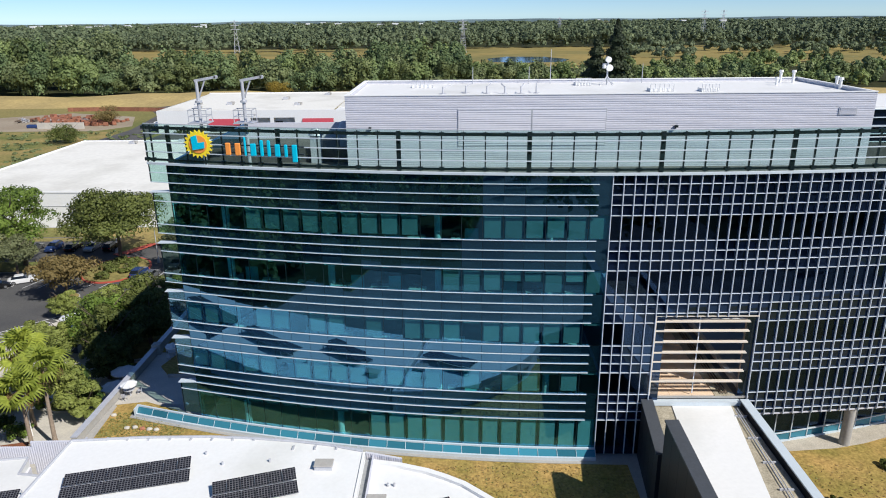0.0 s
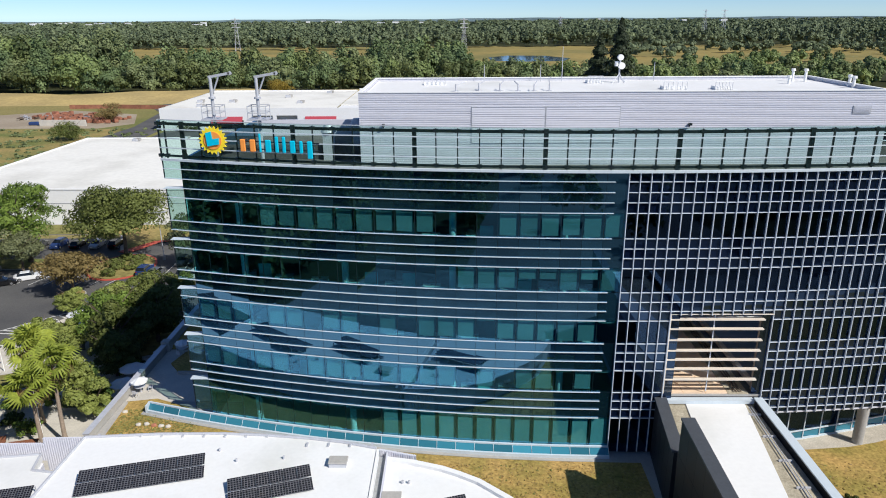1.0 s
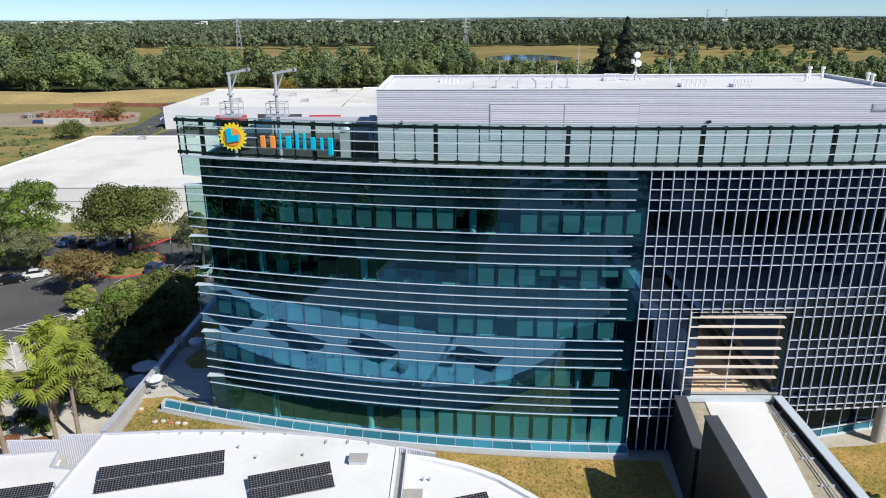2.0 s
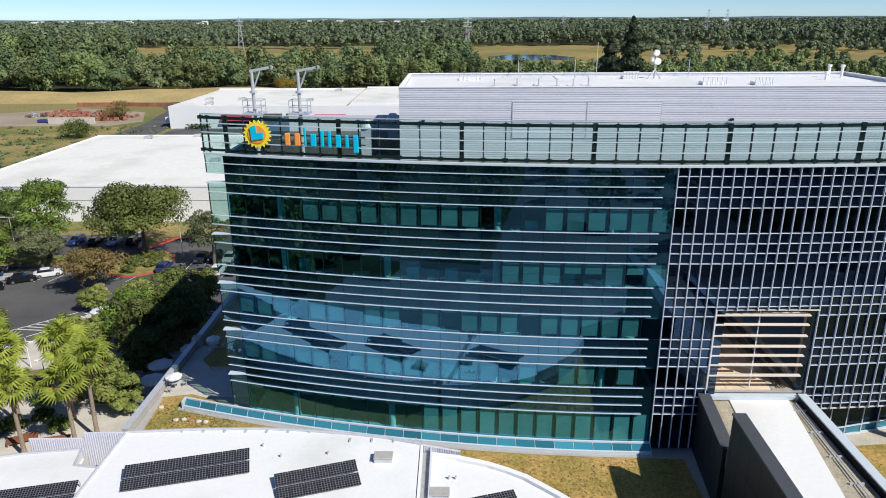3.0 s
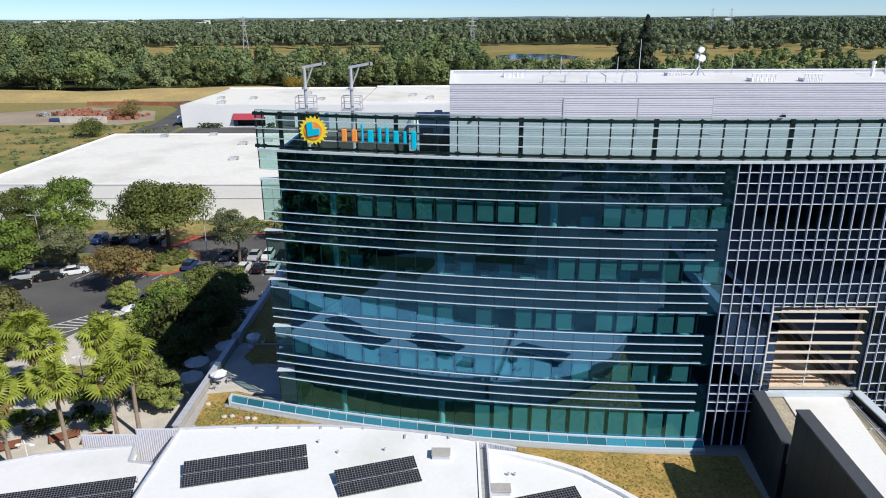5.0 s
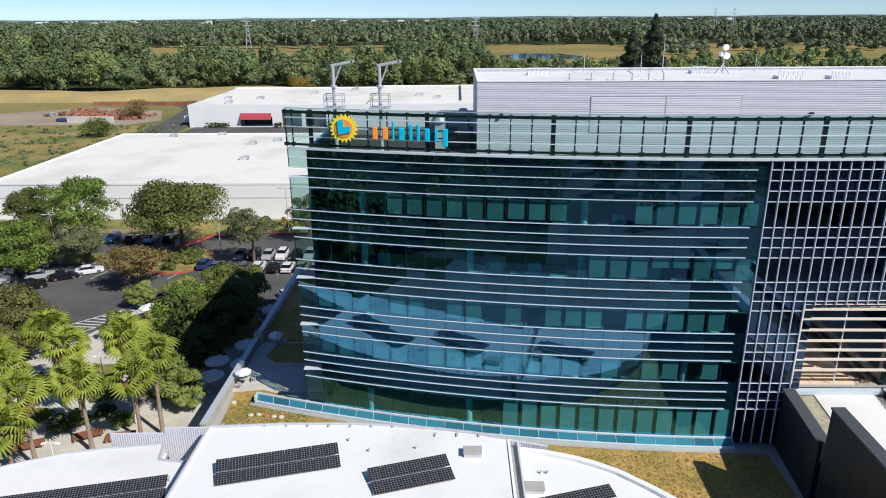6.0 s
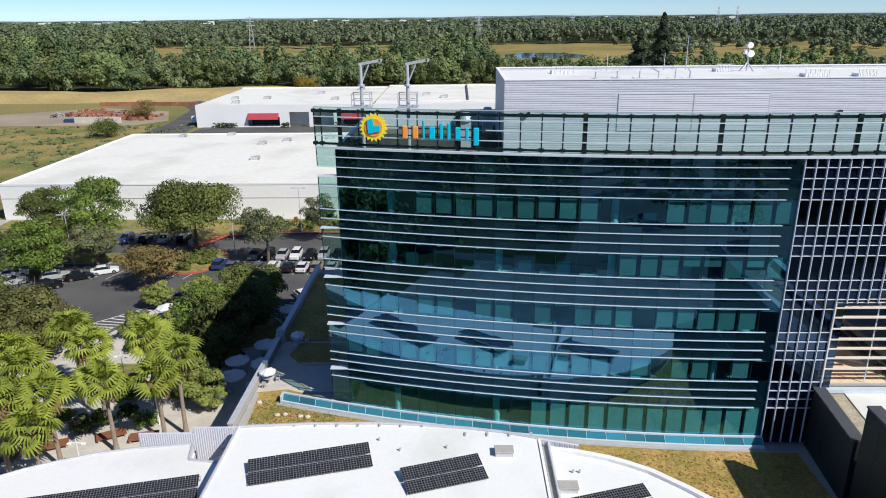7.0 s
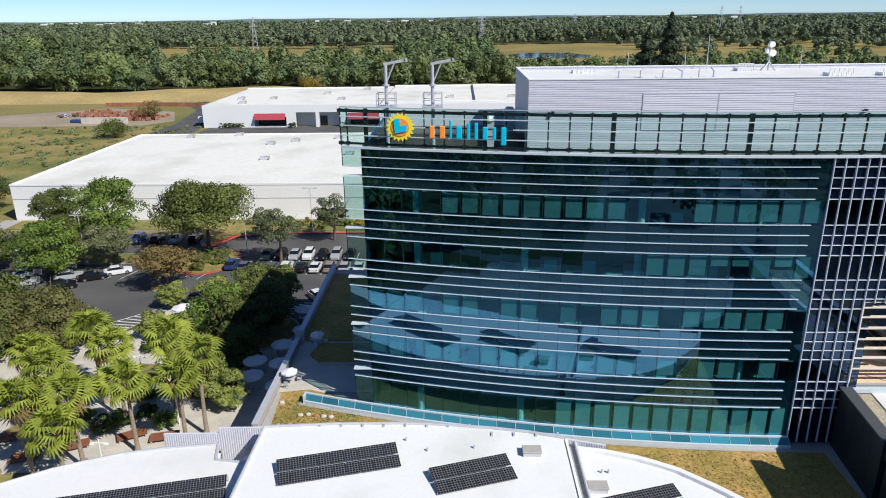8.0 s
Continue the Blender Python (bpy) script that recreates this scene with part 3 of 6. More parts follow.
part("angle_shape", plate([(cx + x, cz + z) for x, z in ang], SY - 0.24, SY - 0.124), M["turquoise"], sign, "turquoise angle shape")


x = -18.1
for w, h, m in ((0.62, 1.0, "orange"), (0.66, 1.0, "orange"), (0.26, 1.5, "turquoise"), (0.68, 1.0, "turquoise"), (0.4, 1.3, "turquoise"), (0.4, 1.3, "turquoise"), (0.62, 1.0, "turquoise"), (0.4, 1.0, "turquoise"), (0.62, 1.4, "turquoise")):
    z0 = 33.78 - (0.4 if h == 1.4 else 0.0)
    y = front(x) - front(-18)
    part("sign_mark", boxes((x + 0.16 * w, x + 0.84 * w, y - 0.1, y + 0.1, z0, z0 + h), bevel=0.06), M[m], sign)
    x += w + 0.2
for z in (33.95, 34.55):
    part("sign_rail", ribbon(bmesh.new(), arc(-18.3, -11.4, 1.7, 0.2 - front(-18)), 0.0, 0.1, z, z + 0.08), M["dark_metal"], sign)


def davit(x, y):
    t = thing("roof_davit", "grey steel davit arm for the window cradle", "crane", (x, y, 30.4), 0, "roof davits")
    part("mast", tube(bmesh.new(), (0, 0, 0), (0, 0, 8.7), 0.17, 0.14, n=12), M["galv"], t)
    bm = bmesh.new()
    box(bm, -0.15, 1.75, -0.1, 0.1, -0.1, 0.12, m=pose(0, 0, 8.75, 0, -10, 0))
    part("arm", bm, M["galv"], t)
    part("brace", tube(bmesh.new(), (0.1, 0, 7.3), (0.75, 0, 8.8), 0.07, n=8), M["galv"], t)
    part("collar", tube(bmesh.new(), (0, 0, 6.9), (0, 0, 7.05), 0.3, n=12), M["galv"], t)
    part("pulley", tube(bmesh.new(), (1.75, -0.1, 9.05), (1.75, 0.1, 9.05), 0.16, n=12), M["galv"], t)
    part("cable", tube(bmesh.new(), (0.2, 0, 7.3), (0.3, 0, 8.6), 0.02, n=5), M["dark_metal"], t)
    for dx, dy in ((-0.8, -0.7), (0.8, -0.7), (0.8, 0.7), (-0.8, 0.7)):
        part("rail_post", tube(bmesh.new(), (dx, dy, 5.2), (dx, dy, 6.3), 0.035, n=6), M["galv"], t)
    for z in (5.75, 6.3):
        part("guard_rail", boxes((-0.83, 0.83, -0.73, -0.68, z - 0.03, z + 0.03), (-0.83, 0.83, 0.68, 0.73, z - 0.03, z + 0.03), (-0.83, -0.78, -0.68, 0.68, z - 0.03, z + 0.03), (0.78, 0.83, -0.68, 0.68, z - 0.03, z + 0.03)), M["galv"], t)
    part("platform", boxes((-0.9, 0.9, -0.8, 0.8, 5.12, 5.2)), M["galv"], t)


davit(-21.95, 61.2)
davit(-17.9, 61.0)
for x, y in ((-12.8, 66), (-10.6, 70)):
    t = thing("roof_exhaust", "dark domed exhaust fan on the roof", "fan", (x, y, 30.4), 0, "roof exhausts")
    part("curb", boxes((-0.5, 0.5, -0.5, 0.5, 0, 3.2)), M["galv"], t)
    part("dome", tube(bmesh.new(), (0, 0, 3.2), (0, 0, 3.9), 0.75, 0.35, n=16), M["galv"], t)

# ---- podium with roof meadow ----
podium = thing("podium", "low podium block with a dry roof meadow", "building", kind="structure")
part("podium_base", boxes((-34.2, 90, 20, 95, 0, 7.55)), M["concrete"], podium)
part("roof_meadow", prism(bmesh.new(), [(-33.5, 51.2), (-33.6, 60.2), (-30.8, 60.8), (-27.0, 59.2)] + [(x, y) for x, y in arc(-25, 12.0, 3, -1.35)] + [(15.2, 50.5), (15.2, 34), (-33.0, 34)], 7.552, 7.6), M["sedum"], podium, "dry yellow-green roof meadow")
VERGE = [(25.8, 52.1), (30, 52.45), (34.2, 52.9), (37, 53.6), (39.4, 54.5), (45, 57.0), (60, 64)]
part("roof_meadow", prism(bmesh.new(), [(25.8, 22), (80, 22), (80, 64)] + VERGE[::-1], 7.552, 7.6), M["sedum"], podium, "dry yellow-green roof meadow")
part("roof_ballast", boxes((-34.1, 15.1, 20.1, 33.9, 7.552, 7.6)), M["ballast"], podium, "grey roof ballast")
part("gravel_strip", prism(bmesh.new(), VERGE + [(60, 68), (50, 62), (44, 59.5), (38, 57), (30, 54.8), (25.8, 54.2)], 7.552, 7.62), M["verge"], podium, "pale gravel edging")
part("gravel_strip", prism(bmesh.new(), arc(-31.2, 13.0, 3, -1.35) + list(reversed(arc(-31.2, 13.0, 3, -0.7))), 7.605, 7.65), M["concrete"], podium, "pale gravel edging")
part("gravel_strip", prism(bmesh.new(), [(-33.85, 52.5), (-32.9, 52.5), (-33.4, 60), (-33.85, 60)], 7.605, 7.64), M["concrete"], podium)
part("patio", boxes((-33.8, -22, 60.3, 71.5, 7.552, 7.59)), M["paving"], podium, "pale concrete roof patio")
part("planting_bed", prism(bmesh.new(), [(-30.6, 66), (-24, 66), (-24, 70.8), (-31.5, 70.8), (-32.2, 68.0)], 7.595, 7.75), M["sedum"], podium)
part("planting_bed", boxes((-33.7, -22, 71.6, 93, 7.6, 7.7)), M["sedum"], podium)
part("bed_kerb", boxes((-30.6, -24, 65.75, 65.98, 7.59, 7.9)), M["concrete"], podium)
part("parapet_wall", boxes((-34.3, -33.9, 53.2, 95, 7.555, 8.45)), M["concrete"], podium, "pale concrete parapet")
part("parapet_cap", boxes((-34.4, -33.8, 53.2, 95, 8.45, 8.52)), M["galv"], podium)
part("parapet_pier", boxes((-34.45, -33.5, 71.0, 71.9, 7.6, 8.8)), M["concrete"], podium)

# ---- sloping blue skylight along the foot of the glass front ----
skylight = thing("strip_skylight", "long sloping blue-green glass skylight with white frame", "skylight")
SX0, SX1 = -30.6, 12.6


def slope_pane(x0, x1):
    bm = bmesh.new()
    pts = [(x0, front(x0) - 0.78, 7.86), (x1, front(x1) - 0.78, 7.86), (x1, front(x1) - 0.22, 8.3), (x0, front(x0) - 0.22, 8.3)]
    up = [bm.verts.new(p) for p in pts]
    dn = [bm.verts.new((x, y, z - 0.05)) for x, y, z in pts]
    bm.faces.new(up)
    bm.faces.new(list(reversed(dn)))
    for k in range(4):
        bm.faces.new((up[k], dn[k], dn[(k + 1) % 4], up[(k + 1) % 4]))
    bmesh.ops.recalc_face_normals(bm, faces=bm.faces[:])
    part("sky_pane", bm, M["blueglass"], skylight)
    bm = tube(bmesh.new(), (x1, front(x1) - 0.8, 7.9), (x1, front(x1) - 0.2, 8.34), 0.022, n=4)
    part("rafter", bm, M["fin"], skylight)


for k in range(26):
    w = (SX1 - SX0) / 26
    slope_pane(SX0 + k * w, SX0 + (k + 1) * w)
part("outer_beam", ribbon(bmesh.new(), arc(SX0 - 0.1, SX1, 1.6, -0.86), -0.1, 0.1, 7.6, 7.92), M["fin"], skylight)
part("inner_beam", ribbon(bmesh.new(), arc(SX0 - 0.1, SX1, 1.6, -0.14), -0.09, 0.1, 7.6, 8.42), M["fin"], skylight)
part("end_beam", boxes((SX0 - 0.2, SX0 - 0.02, front(SX0) - 0.95, front(SX0) - 0.02, 7.6, 8.4)), M["fin"], skylight)

# ---- recessed glass foot of the right part, with a round column ----
def foot(x):
    """The y of the recessed glass foot, which curves back more than the grid above it."""
    return front(x) + 1.0 + max(0.0, x - 27) * 0.17


FOOT = [25.5 + k * 1.7 for k in range(11)]
for x0 in FOOT[:-1]:
    off = (foot(x0) + foot(x0 + 1.7) - front(x0) - front(x0 + 1.7)) / 2
    pane("foot_pane", x0 + 0.03, x0 + 1.67, 8.6, 11.3, M["navy"], off)
    pane("foot_panel", x0 + 0.03, x0 + 1.67, 7.7, 8.5, M["blueglass"], off)
    part("foot_bar", boxes((x0 - 0.04, x0 + 0.04, foot(x0) - 0.2, foot(x0) + 0.2, 7.6, 11.4)), M["fin"], office)
part("foot_rail", ribbon(bmesh.new(), [(x, foot(x) - 0.2) for x in FOOT], 0, 0.1, 8.5, 8.6), M["fin"], office)
part("foot_sill", ribbon(bmesh.new(), [(x, foot(x) - 0.22) for x in FOOT], 0, 0.2, 7.6, 7.74), M["fin"], office)
part("soffit", prism(bmesh.new(), arc(25.3, 44.8, 1.7, 0.0) + [(x, foot(x) + 0.6) for x in (44.8, 40, 35, 30, 25.3)], 11.4, 11.5), M["metal_panel"], office)
part("round_column", tube(bmesh.new(), (35.25, 53.6, 7.6), (35.25, 53.6, 11.4), 0.45, n=28), M["concrete"], office, smooth=False)

# ---- pavilion: three white roofs in front ----
pavilion = thing("solar_pavilion", "white membrane roof pavilion with fanned low roofs", "building", (0, 0, 7.55))
MAIN = [(-32.1, 37), (-7.2, 37), (-7.2, 48.4), (-10, 49.2), (-13, 49.75), (-17, 50.2), (-20.5, 50.4), (-26, 50.3), (-32.1, 49.8)]
part("main_roof", prism(bmesh.new(), MAIN, 2.0, 2.85), M["membrane"], pavilion, "white membrane roof")
part("main_wall", prism(bmesh.new(), [(-31.8, 37.3), (-7.5, 37.3), (-7.5, 48), (-13, 49.4), (-20.5, 50.0), (-31.8, 49.4)], 0, 2.0), M["metal_panel"], pavilion)
edge = MAIN[2:] + [(-32.1, 37)]
for (ax, ay), (bx, by) in zip(edge, edge[1:]):
    part("gravel_stop", tube(bmesh.new(), (ax, ay, 2.92), (bx, by, 2.92), 0.13, n=6), M["galv"], pavilion, "folded metal roof edge")
for k in range(14):
    x = -31 + k * 1.8
    part("edge_clip", boxes((x - 0.08, x + 0.08, 49.9 if x < -13 else 48.6, 50.25 if x < -13 else 49.1, 2.86, 2.98)), M["galv"], pavilion)
RIGHT = [(-6.2, 35), (8.2, 35), (7.2, 38), (5.6, 40.6), (3.4, 42.9), (1.2, 44.9), (-0.3, 45.8), (-1.7, 46.5), (-4.1, 47.3), (-6.2, 47.7)]
part("low_roof", prism(bmesh.new(), RIGHT, 1.5, 2.3), M["membrane"], pavilion, "white membrane roof")
part("low_wall", prism(bmesh.new(), [(x - 0.3 if x > 0 else x + 0.1, y - 0.3) for x, y in RIGHT[1:]] + [(-5.4, 35.3)], 0, 1.5), M["metal_panel"], pavilion)
bm = bmesh.new()
for (ax, ay), (bx, by) in zip(RIGHT[1:], RIGHT[2:]):
    side = Vector((by - ay, ax - bx, 0)).normalized() * 0.42
    vs = [bm.verts.new((px + side.x * w, py + side.y * w, z)) for px, py in ((ax, ay), (bx, by)) for w, z in ((0, 2.2), (0, 2.62), (-1, 2.58), (-1, 2.2))]
    for q in ((0, 1, 5, 4), (1, 2, 6, 5), (2, 3, 7, 6)):
        bm.faces.new([vs[i] for i in q])
bmesh.ops.recalc_face_normals(bm, faces=bm.faces[:])
part("roof_rim", bm, M["membrane"], pavilion, "raised white rim round the low roof")
LEFT = [(-32.3, 35), (-32.3, 47.3), (-35.8, 47.8), (-36.3, 50.0), (-40.7, 49.35), (-43.8, 48.6), (-46.5, 47.5), (-48.6, 46.5), (-51.8, 44.5), (-56, 41.4), (-64, 36.0), (-64, 35)]
part("low_roof", prism(bmesh.new(), LEFT, 0.3, 1.05), M["membrane"], pavilion, "white membrane roof")
part("low_wall", prism(bmesh.new(), [(x + 0.2, y - 0.2) for x, y in LEFT[2:-1]] + [(-63.8, 35.2), (-32.5, 35.2), (-32.5, 50.8)], -7.5, 0.3), M["metal_panel"], pavilion)
bm = bmesh.new()
for (ax, ay), (bx, by) in zip(LEFT[1:-1], LEFT[2:-1]):
    tube(bm, (ax, ay, 1.08), (bx, by, 1.08), 0.12, n=6)
part("roof_edge", bm, M["galv"], pavilion)


def corrugated(name, ax, ay, bx, by, z0, z1, pitch=0.2):
    n = int(math.hypot(bx - ax, by - ay) / pitch)
    d = Vector((bx - ax, by - ay, 0)).normalized()
    nrm = Vector((d.y, -d.x, 0))
    bm = bmesh.new()
    prev = None
    for k in range(n + 1):
        for s, off in ((0.0, 0.0), (0.3, 0.0), (0.45, 0.035), (0.85, 0.035)):
            p = Vector((ax, ay, 0)) + d * ((k + s) * pitch) + nrm * off
            cur = (bm.verts.new((p.x, p.y, z0)), bm.verts.new((p.x, p.y, z1)), bm.verts.new((p.x - nrm.x * 0.2, p.y - nrm.y * 0.2, z1)), bm.verts.new((p.x - nrm.x * 0.2, p.y - nrm.y * 0.2, z0)))
            if prev:
                for q in range(3):
                    bm.faces.new((prev[q], cur[q], cur[q + 1], prev[q + 1]))
            prev = cur
    return part(name, bm, M["metal_panel"], pavilion)


corrugated("corrugated_wall", -41.3, 50.8, -36.5, 50.9, -0.2, 1.5)
corrugated("corrugated_wall", -36.5, 50.9, -32.4, 51.0, -1.2, 2.05)
corrugated("corrugated_wall", -7.0, 48.4, -4.1, 47.6, 0.2, 2.75)
for x0, x1, z1, m in ((-7.15, -6.95, 2.95, "white_wall"), (-6.35, -6.2, 2.75, "metal_panel")):
    part("gutter_wall", boxes((x0, x1, 37, 48.2, 1.0, z1)), M[m], pavilion)
part("gutter", boxes((-6.95, -6.35, 37, 48.0, 1.0, 2.35)), M["deck"], pavilion, "shaded metal gutter")


def cell_mat():
    m = coated_glass("solar_cells", (0.010, 0.011, 0.016), 1.45, 0.15)
    nt = m.node_tree
    b = nt.nodes["Principled BSDF"]
    tc = nt.nodes.new("ShaderNodeTexCoord")
    br = nt.nodes.new("ShaderNodeTexBrick")
    br.offset = 0.0
    br.inputs["Scale"].default_value = 1.0
    br.inputs["Brick Width"].default_value, br.inputs["Row Height"].default_value = 0.21, 0.21
    br.inputs["Mortar Size"].default_value, br.inputs["Mortar Smooth"].default_value = 0.026, 0.1
    br.inputs["Color1"].default_value, br.inputs["Color2"].default_value = (0.010, 0.011, 0.015, 1), (0.014, 0.014, 0.02, 1)
    br.inputs["Mortar"].default_value = (0.13, 0.13, 0.14, 1)
    nt.links.new(tc.outputs["Object"], br.inputs["Vector"])
    nt.links.new(br.outputs["Color"], b.inputs["Base Color"])
    return m


M["cells"] = cell_mat()
panel_bm = boxes((0, 1, 0, 1.21, 0, 0.04))
panel_mesh = bpy.data.meshes.new("solar_panel")
panel_bm.to_mesh(panel_mesh)
panel_bm.free()
panel_mesh.materials.append(M["cells"])


def solar_array(x, y, z, turn, cols, label="dark solar panels tilted on a steel rack"):
    """Low front corner at x, y, z; rises away from it."""
    t = thing("solar_array", label, "solar panel", (x, y, z), turn, "solar arrays")
    tilt = 11.0
    for c in range(cols):
        for r in range(2):
            shared("solar_panel", panel_mesh, t, pose(0, 0, 0.12, tilt) @ pose(c * 1.03, r * 1.35, 0))
    for c in range(0, cols + 1, 2):
        cxx = c * 1.03
        part("rack_leg", boxes((cxx - 0.04, cxx + 0.04, 2.45, 2.53, 0.0, 0.5), (cxx - 0.04, cxx + 0.04, 0.1, 0.18, 0, 0.16)), M["galv"], t)
    for r in (0.2, 1.29, 2.45):
        bm = bmesh.new()
        box(bm, 0, cols * 1.03, r - 0.03, r + 0.03, 0.05, 0.1, m=pose(0, 0, 0, tilt))
        part("rack_rail", bm, M["galv"], t)


solar_array(-29.05, 42.1, 10.41, 14.8, 9)
solar_array(-17.2, 41.2, 10.41, 17.8, 6)
solar_array(-47.3, 39.3, 8.62, 13.5, 14)
solar_array(-46.6, 36.4, 8.62, 13.5, 13)
solar_array(-5.2, 38.5, 9.86, 17.0, 6)


def skylight_box(x, y, z, w, d):
    t = thing("roof_vent", "squat beige roof vent with flat lid", "vent", (x, y, z), 0, "pavilion roof vents")
    part("curb", boxes((-w / 2 + 0.06, w / 2 - 0.06, -d / 2 + 0.06, d / 2 - 0.06, 0, 0.35)), M["galv"], t)
    part("lid", boxes((-w / 2, w / 2, -d / 2, d / 2, 0.35, 0.48), bevel=0.03), M["concrete"], t)


skylight_box(-10.0, 46.3, 10.4, 1.5, 1.0)
skylight_box(-5.5, 42.7, 9.85, 1.5, 1.0)
for x, y, z in ((-4.8, 44.7, 9.85), (-4.3, 44.7, 9.85), (-14.5, 47.0, 10.4), (-20.0, 48.0, 10.4), (-18.2, 46.6, 10.4)):
    t = thing("roof_stub", "short grey vent stub", "pipe", (x, y, z), 0, "vent stubs")
    part("pipe", tube(bmesh.new(), (0, 0, 0), (0, 0, 0.28), 0.09, n=8), M["galv"], t)

# ---- bridge from the front opening ----
bridge = thing("bridge", "roofed link bridge with charcoal walls and white deck", "bridge", (0, 0, 7.55))


def quad_slab(a, b, c, d, z0, z1):
    return prism(bmesh.new(), [a, b, c, d], z0, z1)


part("bridge_body", quad_slab((16.3, 22), (24.6, 22), (24.6, 51.5), (17.0, 51.5), 0.0, 4.9), M["concrete"], bridge)
part("white_deck", quad_slab((15.6, 22), (19.4, 22), (23.9, 52.1), (18.9, 52.1), 5.08, 5.16), M["membrane"], bridge, "white membrane deck")
part("gravel_bed", quad_slab((16.4, 22), (24.4, 22), (24.4, 51.9), (17.1, 51.9), 4.905, 5.07), M["gravel"], bridge)
part("low_coping", quad_slab((15.4, 44.2), (16.4, 44.2), (17.25, 51.9), (16.25, 51.9), 5.5, 5.65), M["cap"], bridge, "dark metal coping")
part("tall_coping", quad_slab((15.1, 22), (16.0, 22), (16.6, 43.7), (15.6, 43.7), 8.72, 8.87), M["cap"], bridge, "dark metal coping")
# charcoal panels along the side wall
for k in range(5):
    y0, y1 = 44.2 + k * 1.54, 44.2 + (k + 1) * 1.54
    xo = lambda y: 15.58 + (y - 44.2) * 0.1
    for r in range(2):
        z0, z1 = r * 2.75, (r + 1) * 2.75
        part("wall_panel", quad_slab((xo(y0), y0 + 0.012), (xo(y0) + 0.72, y0 + 0.012), (xo(y1) + 0.72, y1 - 0.012), (xo(y1), y1 - 0.012), z0 + 0.012, z1 - 0.012 if r == 0 else z1), M["charcoal"], bridge)
for k in range(12):
    y0, y1 = 43.7 - (k + 1) * 1.8, 43.7 - k * 1.8
    xo = lambda y: 15.7 + (y - 43.7) * 0.023
    for r in range(3):
        z0, z1 = r * 2.9, (r + 1) * 2.9
        part("wall_panel", quad_slab((xo(y0), y0 + 0.012), (xo(y0) + 0.8, y0 + 0.012), (xo(y1) + 0.8, y1 - 0.012), (xo(y1), y1 - 0.012), z0 + 0.012, z1 - 0.012 if r < 2 else z1), M["charcoal"], bridge)
part("side_parapet", boxes((24.62, 25.2, 22, 51.6, 0, 5.6)), M["charcoal"], bridge)
part("side_coping", boxes((24.55, 25.28, 22, 51.75, 5.6, 5.72)), M["fin"], bridge, "pale folded metal coping")
part("threshold", boxes((17.1, 24.6, 51.6, 52.15, 5.17, 5.5)), M["fin"], bridge)
for dx in (0.0, 0.22):
    bm = bmesh.new()
    tube(bm, (23.9 + dx, 51.0, 5.25), (22.6 + dx, 24, 5.25), 0.04, n=6)
    part("conduit", bm, M["galv"], bridge)
for k in range(8):
    y = 50 - k * 3.1
    xx = 23.95 - (51 - y) * 0.048
    part("conduit_foot", boxes((xx - 0.4, xx + 0.6, y - 0.06, y + 0.06, 5.07, 5.22)), M["galv"], bridge)

# ---- ground ----
gb = bmesh.new()
bmesh.ops.create_circle(gb, cap_ends=True, segments=96, radius=4950)
ground = tagged(link("ground", gb, M["dry"]), "dry grassland plain reaching the horizon", "ground", kind="structure")


def sheet(name, outline, z, material, label, category="ground", thick=0.05):
    return tagged(link(name, prism(bmesh.new(), outline, z - thick, z), material), label, category, kind="structure")


M["lawn"] = mat("green_scrub", (0.15, 0.17, 0.055), 0.95, vary=0.35, scale=0.06, fine=1.2, second=(0.33, 0.25, 0.10), spec=0.1)
M["marsh"] = mat("golden_marsh", (0.33, 0.25, 0.09), 0.95, vary=0.15, scale=0.01, fine=0.1, second=(0.20, 0.18, 0.07), spec=0.1)
# dark base colour holds the shade under the trees
M["shade_dark_floor"] = mat("shade_dark_floor", (0.05, 0.055, 0.025), 0.95, vary=0.3, scale=0.01, fine=0.2, spec=0.1)
sheet("car_park", [(-190, 86), (-26, 86), (-26, 137), (-190, 137)], 0.06, M["asphalt"], "dark asphalt car park", "road")
sheet("plaza", [(-130, 30), (-34.3, 30), (-34.3, 86), (-130, 86)], 0.07, M["paving"], "pale concrete plaza below the palms", "pavement")
sheet("scrub_field", [(-420, 150), (-118, 150), (-118, 212), (-140, 285), (-420, 285)], 0.04, M["lawn"], "green and brown scrub field")
sheet("storage_yard", [(-230, 287), (-150, 287), (-140, 300), (-152, 330), (-190, 345), (-235, 318)], 0.06, M["soil"], "bare gravel storage yard")
sheet("back_road", [(-140, 215), (-118, 215), (-122, 300), (-132, 345), (-152, 372), (-158, 360), (-143, 335), (-136, 290)], 0.08, M["asphalt"], "grey asphalt access road", "road")
sheet("yard_apron", [(-118, 214), (60, 214), (60, 282), (-118, 282)], 0.05, M["asphalt"], "asphalt yard between warehouses", "road")
sheet("forest_ground", [(-1500, 424), (1500, 424), (1500, 640), (420, 640), (150, 600), (60, 650), (-1500, 700)], 0.05, M["shade_dark_floor"], "woodland floor coloured dark for the tree shade")
sheet("far_ground", [(-4000, 1050), (4000, 1050), (3000, 3800), (0, 4900), (-3000, 3800)], 0.05, M["shade_dark_floor"], "distant wooded plain")
sheet("marsh", [(-1500, 700), (60, 650), (150, 600), (420, 640), (1500, 640), (1500, 1050), (-1500, 1050)], 0.04, M["marsh"], "golden marsh meadow by the river")
